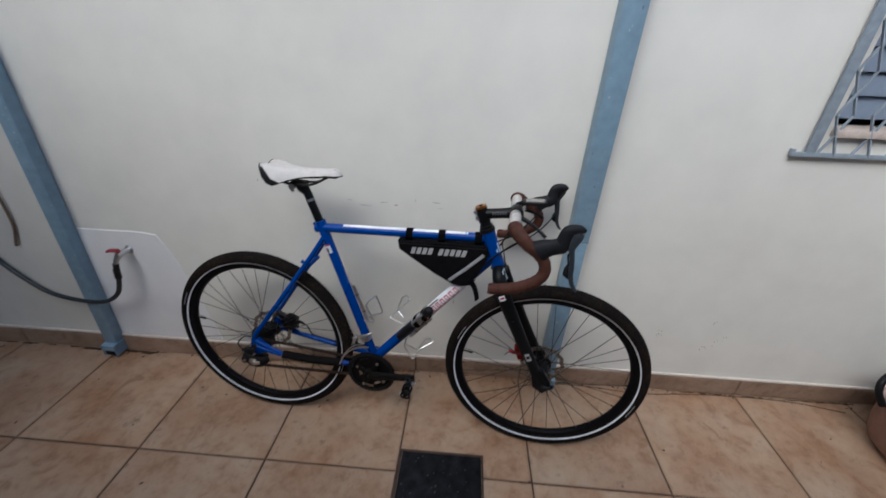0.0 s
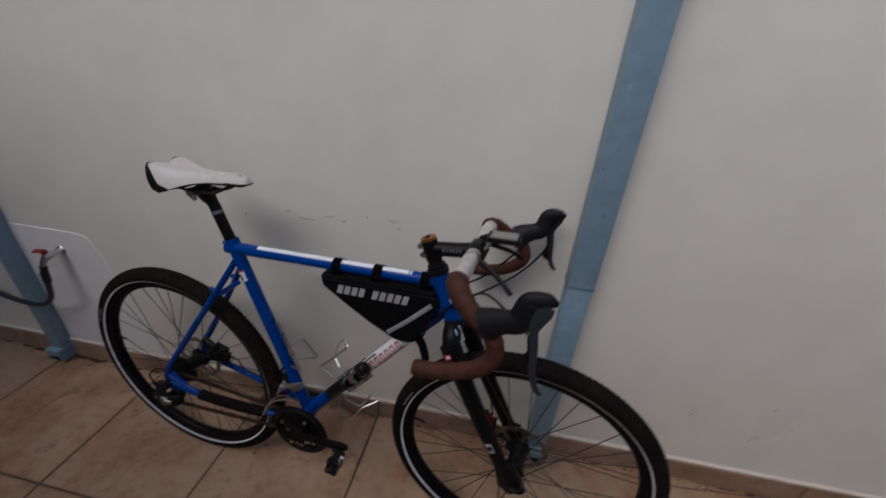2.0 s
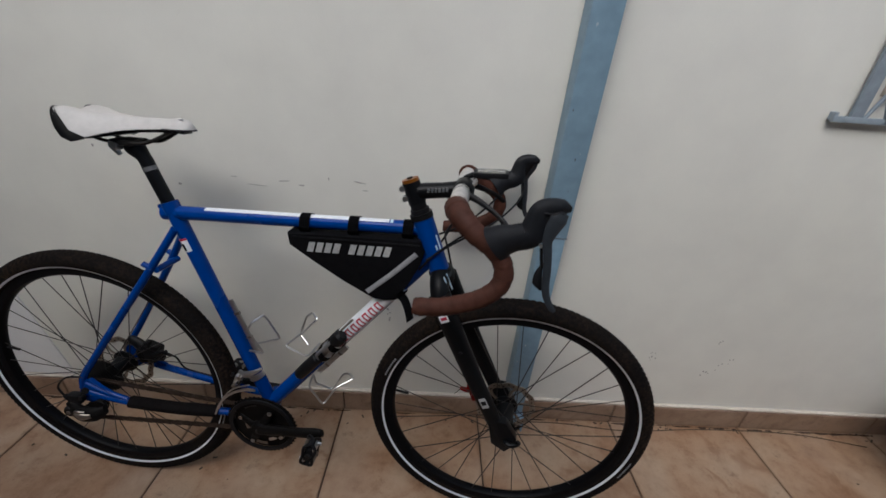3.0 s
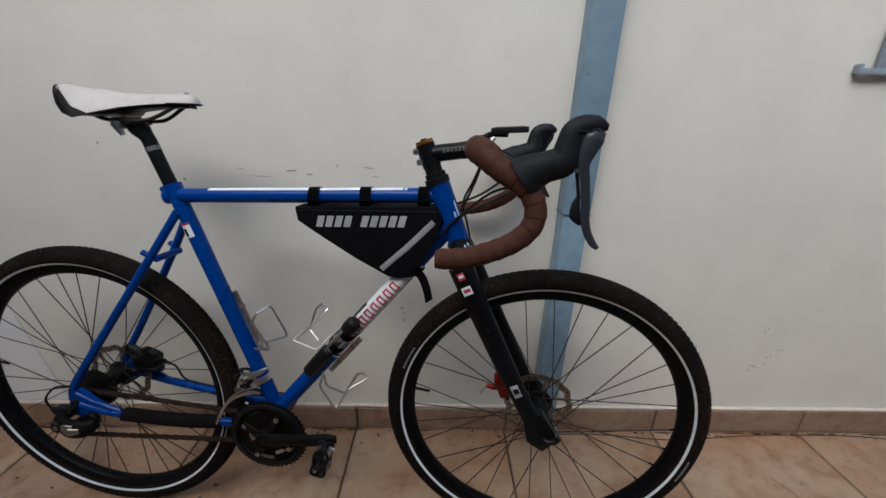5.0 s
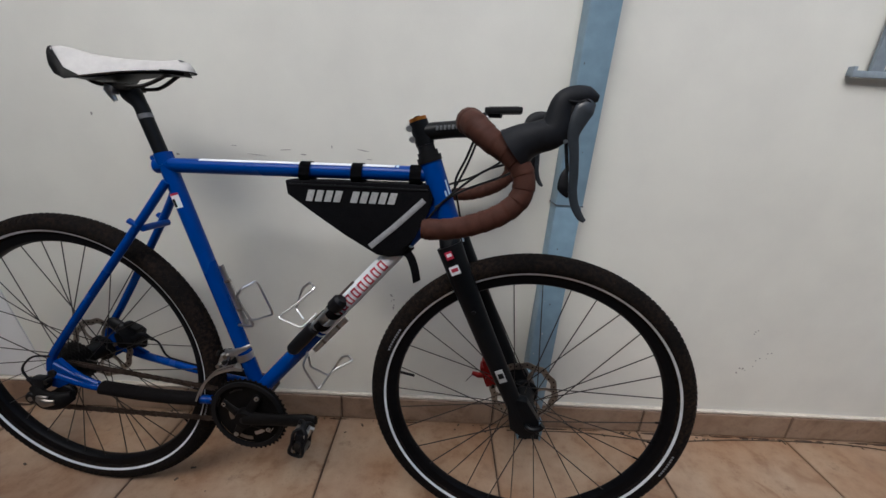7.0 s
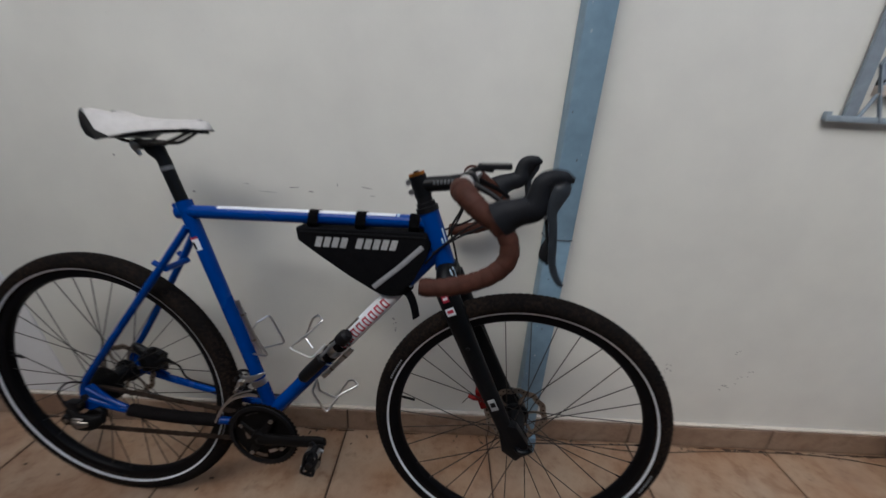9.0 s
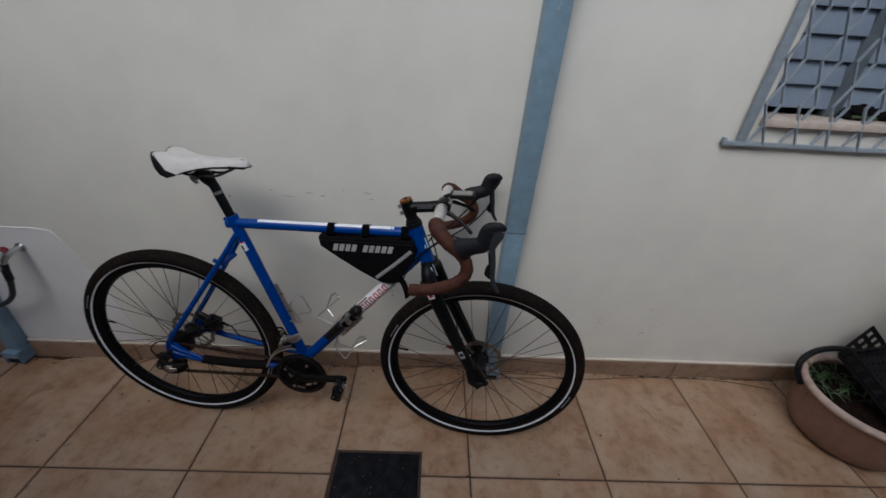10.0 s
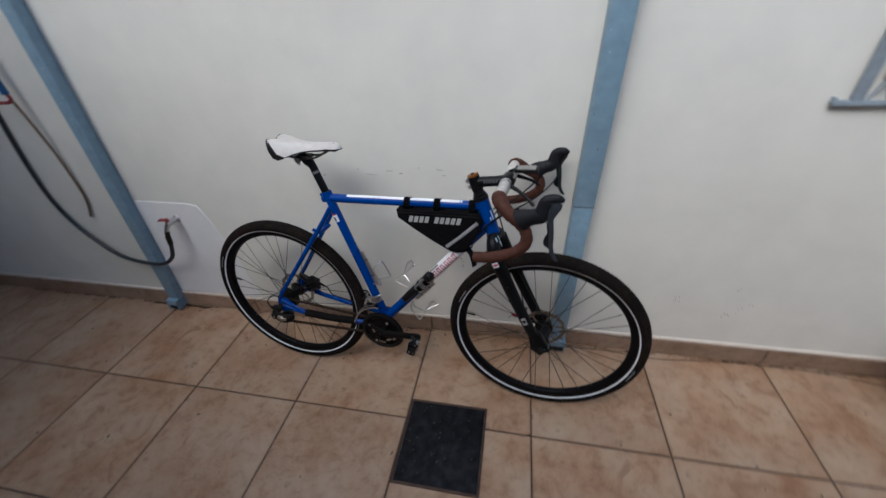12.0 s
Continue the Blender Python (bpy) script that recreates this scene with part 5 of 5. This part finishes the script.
for x0, n in ((0.590, 4), (0.681, 5)):
    for k in range(n):
        x, w, h = x0 + 0.0188 * k, 0.0135, 0.0225
        z = 0.7965 + 0.03 * (x - 0.59)
        bm = plate([(x, z), (x + w, z), (x + w + 0.3 * h, z + h), (x + 0.3 * h, z + h)], -0.0311, -0.0298)
        part("letter_bar", bm, LETTER, bag, "silver bar of lettering", smooth=0)
part("strap_tail", tube(bmesh.new(), smooth_path([(0.775, -0.006, 0.704), (0.800, -0.014, 0.697), (0.813, -0.018, 0.672), (0.820, -0.018, 0.640)], 5), 0.011, 8, wide=0.12, across=(0.2, -0.4, 0.9)), CLOTH, bag, "loose black strap end")
part("lower_strap", rod((0.778, 0, 0.703), (0.792, 0, 0.720), 0.0215, 16), CLOTH, bag)

pump = thing("hand_pump", "short black and silver hand pump strapped to the down tube", "bicycle pump", BIKE)
off = Vector((-0.010, -0.040, 0.008))
d = (DT1 - BB).normalized()
P = lambda s: BB + d * s + off
part("grip", tube(bmesh.new(), [P(0.175), P(0.182), P(0.215), P(0.258), P(0.262)], [0.009, 0.0145, 0.0155, 0.0150, 0.012], 16), BLACK, pump, "black ribbed grip")
part("barrel", rod(P(0.258), P(0.335), 0.0105, 16), SILVER, pump, "silver barrel")
part("head", tube(bmesh.new(), [P(0.322), P(0.329), P(0.350), P(0.357)], [0.012, 0.0165, 0.0165, 0.011], 14), BLACK, pump)
part("hose_pin", rod(P(0.345) + Vector((0.0, 0.012, 0.012)), P(0.385) + Vector((0.002, 0.012, 0.014)), 0.0028, 8), STEEL, pump)
for s in (0.278, 0.318):
    c = BB + d * s + off * 0.5
    ringp = [c + Vector((0, -1, 0)) * (0.036 * math.cos(a)) + Vector((-d.z, 0, d.x)) * (0.0195 * math.sin(a)) for a in [2 * math.pi * k / 18 for k in range(18)]]
    bm = bmesh.new()
    rows = [[bm.verts.new(p + d * o) for p in ringp] for o in (-0.009, 0.009)]
    for k in range(18):
        bm.faces.new((rows[0][k], rows[0][(k + 1) % 18], rows[1][(k + 1) % 18], rows[1][k]))
    bmesh.ops.solidify(bm, geom=bm.faces, thickness=0.002)
    part("strap", bm, NEOPRENE, pump, "black strap")

comp = thing("cycle_computer", "flat dark cycle computer mounted ahead of the stem", "cycle computer", BIKE @ COCKPIT)
part("case", block((0.963, 0.016, 1.001), (0.070, 0.046, 0.011), 0.003, Matrix.Rotation(radians(-3), 4, "Y")), BLACK, comp)
part("screen", block((0.963, 0.016, 1.0069), (0.055, 0.037, 0.0016), 0.0004, Matrix.Rotation(radians(-3), 4, "Y")), LENS, comp, "dark glossy screen")

# ---- wall marks ----
rng = random.Random(7)


def mark(x, z, w, h, turn=0.0):
    n = 9
    bm = plate([(w / 2 * math.cos(2 * math.pi * k / n) * rng.uniform(0.5, 1.2), h / 2 * math.sin(2 * math.pi * k / n) * rng.uniform(0.5, 1.2)) for k in range(n)], -0.0012, 0.0)
    o = part("scuff", bm, SCUFF, wall_right, m=pose(x, 0, z, 0, turn, 0), smooth=0)
    return o


for cx, cz, spread_x, spread_z, count, slope in ((1.305, 0.285, 0.10, 0.03, 13, 0.8), (1.069, 0.325, 0.025, 0.035, 8, 0.0), (1.28, 0.40, 0.015, 0.03, 4, 0.0), (0.16, 0.44, 0.015, 0.05, 7, 0.0)):
    for k in range(count):
        u = rng.uniform(-1, 1)
        mark(cx + u * spread_x / 2, cz + slope * u * spread_x / 2 + rng.uniform(-1, 1) * spread_z / 2, rng.uniform(0.003, 0.007), rng.uniform(0.003, 0.007))
for x, z, w, h, turn in ((-0.12, 0.866, 0.035, 0.003, -6), (-0.07, 0.857, 0.018, 0.004, 0), (-0.19, 0.850, 0.05, 0.002, 3), (0.003, 0.88, 0.004, 0.009, 0), (0.085, 0.875, 0.03, 0.003, 8), (0.10, 0.853, 0.02, 0.002, 0), (-0.25, 0.87, 0.02, 0.002, 0), (-0.60, 0.93, 0.006, 0.008, 0), (-0.40, 0.84, 0.01, 0.006, 0)):
    mark(x, z, w, h, turn)

# ---- tap and hose ----
tap = thing("garden_tap", "small chrome wall tap with a red lever", "tap", pose(-1.240, 0, 0.588))
part("flange", lathe(bmesh.new(), [(0.0, -0.008), (0.018, -0.008), (0.022, 0.0)], 20), SILVER, tap)
part("body", tube(bmesh.new(), [(0, -0.004, 0), (0, -0.035, 0), (-0.004, -0.055, -0.002), (-0.012, -0.066, -0.02), (-0.016, -0.070, -0.036)], [0.010, 0.011, 0.013, 0.010, 0.009], 12), SILVER, tap)
part("lever", tube(bmesh.new(), [(0, -0.052, 0.012), (-0.002, -0.056, 0.022), (-0.03, -0.058, 0.022), (-0.045, -0.058, 0.016)], [0.007, 0.007, 0.006, 0.005], 8, wide=1.5), REDPLASTIC, tap, "worn red lever")
part("nozzle", rod((-0.016, -0.070, -0.034), (-0.022, -0.074, -0.072), 0.011, 12), DULL, tap)
hose = thing("garden_hose", "black garden hose looping from the tap up the wall", "hose", pose(-1.262, -0.074, 0.516))
pts = [(0, 0, 0.0), (-0.008, -0.004, -0.05), (-0.05, 0.004, -0.12), (-0.13, 0.012, -0.172), (-0.24, 0.018, -0.185), (-0.40, 0.030, -0.165), (-0.52, 0.045, -0.10), (-0.62, 0.056, 0.0), (-0.675, 0.062, 0.14), (-0.675, 0.063, 0.30), (-0.655, 0.063, 0.45), (-0.625, 0.063, 0.62), (-0.60, 0.063, 0.80), (-0.60, 0.063, 1.0), (-0.61, 0.063, 1.2), (-0.62, 0.063, 1.42)]
part("tubing", tube(bmesh.new(), smooth_path(pts, 7), 0.0095, 12), HOSE, hose)
part("ferrule", rod((0.001, 0, 0.012), (-0.003, -0.002, -0.03), 0.0125, 14), DULL, hose, "dark metal hose ferrule")
gun = thing("hanging_tool", "orange and blue handled tool hanging by a brown cord", "garden tool", pose(-1.715, -0.045, 1.305))
part("grip", tube(bmesh.new(), [(-0.012, 0, 0.19), (-0.010, 0, 0.13), (-0.012, 0, 0.10), (-0.006, 0, 0.055), (-0.004, 0, 0.03)], [0.013, 0.018, 0.013, 0.019, 0.010], 12), ORANGE, gun, "orange ribbed grip")
part("shank", rod((-0.004, 0, 0.03), (0.004, 0, -0.13), 0.013, 12), TEAL, gun, "blue shank")
part("hook", tube(bmesh.new(), smooth_path([(-0.10, 0, -0.165), (-0.04, -0.004, -0.163), (-0.005, -0.004, -0.162), (0.012, 0, -0.148), (0.004, 0, -0.128)], 4), [0.007] * 17, 8), REDPLASTIC, gun, "red hook")
part("cord", tube(bmesh.new(), smooth_path([(0.01, 0, -0.15), (0.012, 0.01, -0.22), (0.008, 0.03, -0.40), (0.008, 0.034, -0.55), (-0.004, 0.036, -0.64), (-0.044, 0.037, -0.73)], 6), 0.0055, 8), ROPE, gun, "brown hanging cord")

# ---- pot ----
pot = thing("plant_pot", "brown plastic flower pot with dark soil and weeds", "flower pot", pose(2.078, -0.282, 0))
part("pot_body", turned([(0.140, 0.0), (0.152, 0.004), (0.174, 0.022), (0.188, 0.050), (0.196, 0.090), (0.201, 0.150), (0.206, 0.210), (0.208, 0.228), (0.196, 0.232), (0.190, 0.205), (0.184, 0.200)], 72), TERRACOTTA, pot)
bm = bmesh.new()
tube(bm, [(0.206 * math.cos(2 * math.pi * k / 64), 0.206 * math.sin(2 * math.pi * k / 64), 0.228) for k in range(64)], 0.0145, 10, closed=True, across=(0, 0, 1))
part("pot_rim", bm, POTRIM, pot, "worn pale rolled rim")
bm = turned([(0.191, 0.190), (0.1905, 0.214), (0.12, 0.222), (0.05, 0.226)], 40)
bmesh.ops.subdivide_edges(bm, edges=bm.edges, cuts=1, use_grid_fill=True)
for v in bm.verts:
    v.co.z += 0.012 * noise.noise(v.co * 40)
part("soil", bm, SOIL, pot)


def blade(bm, base, lean, length, width, droop):
    """One arching grass leaf with a fold along its middle."""
    base, lean = Vector(base), Vector(lean).normalized()
    side = lean.cross(Vector((0, 0, 1)))
    side = side.normalized() if side.length > 0.01 else Vector((1, 0, 0))
    prev = None
    for k in range(7):
        s = k / 6
        c = base + lean * length * s + Vector((0, 0, -droop * s * s * length))
        w = width * (1 - s) ** 0.6 * (0.6 + 1.6 * s if s < 0.25 else 1)
        row = [bm.verts.new(c - side * w), bm.verts.new(c + Vector((0, 0, -w * 0.5))), bm.verts.new(c + side * w)]
        if prev:
            for i in range(2):
                bm.faces.new((prev[i], prev[i + 1], row[i + 1], row[i]))
        prev = row


weeds = thing("weed_clump", "green grassy weeds growing in the pot", "weeds", pose(1.990, -0.215, 0.220))
for k in range(84):
    bm = bmesh.new()
    a = rng.uniform(0, 2 * math.pi)
    blade(bm, (rng.uniform(-0.07, 0.10), rng.uniform(-0.08, 0.07), 0), (math.cos(a) * rng.uniform(0.4, 1), math.sin(a) * rng.uniform(0.4, 1), rng.uniform(0.3, 1.1)), rng.uniform(0.06, 0.15), rng.uniform(0.002, 0.005), rng.uniform(0.2, 0.9))
    part("leaf", bm, LEAF, weeds)


def shrub_at(x, y, z, twigs, high, spread, leaves):
    """A straggling shrub: thin bent twigs, side shoots, narrow dull leaves."""
    s = thing("dry_shrub", "straggling shrub with thin brown twigs and small dull green leaves", "shrub", pose(x, y, z))
    for k in range(twigs):
        bm = bmesh.new()
        a = rng.uniform(0, 6.28)
        top = Vector((math.cos(a) * rng.uniform(0.2, 1) * spread, max(-0.22, min(-y - 0.02, math.sin(a) * spread * 0.6)), rng.uniform(0.55, 1.0) * high))
        mid = top * 0.45 + Vector((rng.uniform(-0.04, 0.04), 0, rng.uniform(-0.03, 0.06)))
        pts = smooth_path([(0, 0, 0), mid, top * 0.75 + Vector((rng.uniform(-0.02, 0.02), 0, 0)), top], 4)
        tube(bm, pts, [0.005 * (1 - 0.75 * i / (len(pts) - 1)) for i in range(len(pts))], 6)
        for j in range(3):
            p = Vector(pts[rng.randrange(4, len(pts) - 1)])
            q = p + Vector((rng.uniform(-0.12, 0.12), rng.uniform(-0.05, 0.03), rng.uniform(0.01, 0.09)))
            tube(bm, smooth_path([p, (p + q) / 2 + Vector((0, 0, 0.012)), q], 3), 0.0016, 5)
        part("twig", bm, TWIG, s)
        bm = bmesh.new()
        for j in range(leaves):
            p = Vector(pts[rng.randrange(4, len(pts))]) + Vector((rng.uniform(-0.05, 0.05), rng.uniform(-0.03, 0.02), rng.uniform(-0.02, 0.05)))
            b = rng.uniform(0, 6.28)
            blade(bm, p, (math.cos(b), math.sin(b) * 0.6, rng.uniform(-0.3, 0.6)), rng.uniform(0.03, 0.07), rng.uniform(0.005, 0.012), 0.5)
        part("foliage", bm, DULLLEAF, s)
    return s


shrub_at(2.36, -0.19, 0.175, 8, 0.95, 0.18, 16)
shrub_at(2.54, -0.22, 0.0, 22, 1.05, 0.25, 90)


def crate():
    """A black perforated plastic tray leaning in the pot, its back edge up against the wall side."""
    c = thing("plastic_tray", "black perforated plastic nursery tray dumped in the pot", "tray", pose(2.205, -0.285, 0.268, 22, 5, 14))
    w, d, h = 0.42, 0.34, 0.045
    bm = bmesh.new()
    nx, ny = 13, 11
    for i in range(nx + 1):
        box(bm, (-w / 2 + i * w / nx, 0, 0), (0.0215, d, 0.005))
    for j in range(ny + 1):
        box(bm, (0, -d / 2 + j * d / ny, 0.001), (w, 0.0205, 0.005))
    part("mesh_base", bm, BLACK, c, smooth=0)
    for sx, sy, lx, ly in ((0, d / 2, w, 0.004), (0, -d / 2, w, 0.004), (w / 2, 0, 0.004, d), (-w / 2, 0, 0.004, d)):
        bm = bmesh.new()
        n = 8
        long = max(lx, ly)
        for i in range(n + 1):
            o = -long / 2 + i * long / n
            box(bm, (sx + (o if lx > ly else 0), sy + (o if ly > lx else 0), h / 2), (0.026 if lx > ly else 0.004, 0.004 if lx > ly else 0.026, h))
        for z in (0.006, h):
            box(bm, (sx, sy, z), (lx + 0.004, ly + 0.004, 0.012))
        part("side", bm, BLACK, c, smooth=0)
    return c


crate()
flap = thing("plastic_tray", "black perforated plastic tray piece standing behind the weeds", "tray", pose(2.235, -0.085, 0.205, 74, 40, -6))
bm = bmesh.new()
for i in range(7):
    box(bm, (-0.13 + i * 0.26 / 6, 0.065, 0), (0.018, 0.14, 0.004))
for j in range(4):
    box(bm, (0, j * 0.13 / 3, 0.001), (0.278, 0.018, 0.004))
part("mesh_panel", bm, BLACK, flap, smooth=0)
loop = thing("bent_hose_piece", "black curved piece of hose over the pot edge", "hose piece", pose(1.905, -0.155, 0.038))
part("tubing", tube(bmesh.new(), smooth_path([(-0.03, -0.045, 0.165), (-0.048, -0.02, 0.215), (-0.035, 0.0, 0.255), (0.02, 0.02, 0.285), (0.10, 0.03, 0.295), (0.20, 0.03, 0.285), (0.28, 0.02, 0.24)], 7), 0.0115, 12), BLACK, loop)

# small things on the window sill
shoe = thing("garden_glove", "dark crumpled glove lying on the window sill", "glove", pose(1.72, 0.06, WZ0 + 0.024))
bm = bmesh.new()
bmesh.ops.create_icosphere(bm, subdivisions=3, radius=1.0)
for v in bm.verts:
    v.co = Vector((v.co.x * 0.062, v.co.y * 0.03, max(-0.0, v.co.z * 0.028 + 0.016))) * (1 + 0.35 * noise.noise(v.co * 2.3))
part("palm", bm, CLOTH, shoe)
bm = bmesh.new()
tube(bm, smooth_path([(-0.045, -0.018, 0.010), (-0.01, -0.028, 0.012), (0.03, -0.026, 0.008)], 4), 0.006, 8)
part("cuff", bm, LEAF, shoe, "green cuff")
bm = bmesh.new()
bmesh.ops.create_icosphere(bm, subdivisions=3, radius=1.0)
for v in bm.verts:
    v.co = Vector((v.co.x * 0.024 + 0.085, v.co.y * 0.02, max(0.0, v.co.z * 0.018 + 0.012))) * (1 + 0.2 * noise.noise(v.co * 2.9))
part("thumb", bm, CLOTH, shoe)

# ---- crumbs and leaf litter along the skirting ----
bm = bmesh.new()
for k in range(160):
    x = rng.uniform(-2.4, 2.3)
    y = -0.013 - abs(rng.gauss(0, 0.02)) if k < 110 else rng.uniform(-1.0, -0.05)
    s = rng.uniform(0.0015, 0.005)
    box(bm, (x, y, s * 0.3), (s * rng.uniform(1, 4), s, s * 0.6), Matrix.Rotation(rng.uniform(0, 3.1), 4, "Z"))
tagged(part("floor_litter", bm, TWIG, smooth=0), "specks of dry dirt and leaf litter on the tiles", "litter", kind="stuff")
bm = bmesh.new()
tube(bm, smooth_path([(0.55, -0.035, 0.004), (0.8, -0.03, 0.003), (1.05, -0.05, 0.004), (1.35, -0.028, 0.003), (1.7, -0.03, 0.004), (1.95, -0.07, 0.003)], 6), 0.0016, 6)
tagged(part("fallen_stalk", bm, TWIG), "long thin dry stalk lying along the skirting", "stalk")

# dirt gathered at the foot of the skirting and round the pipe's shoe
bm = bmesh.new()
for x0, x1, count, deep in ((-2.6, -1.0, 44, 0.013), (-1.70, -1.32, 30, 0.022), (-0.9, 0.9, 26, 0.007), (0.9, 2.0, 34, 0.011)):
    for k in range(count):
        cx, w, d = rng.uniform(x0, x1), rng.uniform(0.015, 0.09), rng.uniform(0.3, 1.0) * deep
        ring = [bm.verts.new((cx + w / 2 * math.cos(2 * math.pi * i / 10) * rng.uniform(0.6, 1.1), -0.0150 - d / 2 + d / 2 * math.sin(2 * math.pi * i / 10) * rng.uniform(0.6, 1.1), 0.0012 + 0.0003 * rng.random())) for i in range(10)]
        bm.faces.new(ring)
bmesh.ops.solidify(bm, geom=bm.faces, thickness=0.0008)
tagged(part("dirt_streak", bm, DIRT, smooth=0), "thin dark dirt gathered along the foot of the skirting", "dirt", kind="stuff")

# ---- tiles, last ----
def tile_mesh(name, w, d, h, b=0.0015):
    bm = bmesh.new()
    lo = [bm.verts.new((sx * w / 2, sy * d / 2, -h)) for sx, sy in ((-1, -1), (1, -1), (1, 1), (-1, 1))]
    mid = [bm.verts.new((sx * w / 2, sy * d / 2, -b)) for sx, sy in ((-1, -1), (1, -1), (1, 1), (-1, 1))]
    hi = [bm.verts.new((sx * (w / 2 - b), sy * (d / 2 - b), 0)) for sx, sy in ((-1, -1), (1, -1), (1, 1), (-1, 1))]
    for p, q in ((lo, mid), (mid, hi)):
        for k in range(4):
            bm.faces.new((p[k], p[(k + 1) % 4], q[(k + 1) % 4], q[k]))
    bm.faces.new(hi)
    me = bpy.data.meshes.new(name)
    bm.to_mesh(me)
    bm.free()
    return me


def piece(name, me, material, parent, m):
    if not me.materials:
        me.materials.append(material)
    o = new(name, me)
    o.parent = parent
    o.matrix_local = m
    return o


gap = 0.0050
tile = tile_mesh("floor_tile", 0.5015 - gap, PITCH - gap, 0.012)
for i in range(-8, 7):
    for j in range(5):
        x, y = -0.006 + (i + 0.5) * 0.5015, -0.0025 - (j + 0.5) * PITCH
        if x - 0.25 < X0 or x + 0.25 > X1 or y - PITCH / 2 < YB - 0.2:
            continue
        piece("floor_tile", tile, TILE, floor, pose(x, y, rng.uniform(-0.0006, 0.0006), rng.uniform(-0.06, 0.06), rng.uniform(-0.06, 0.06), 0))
strip = tile_mesh("skirting_tile", PITCH - 0.004, 0.086, 0.006, 0.002)
for i in range(-8, 7):
    x = (i + 0.5) * PITCH
    if x - PITCH / 2 < X0 or x + PITCH / 2 > X1:
        continue
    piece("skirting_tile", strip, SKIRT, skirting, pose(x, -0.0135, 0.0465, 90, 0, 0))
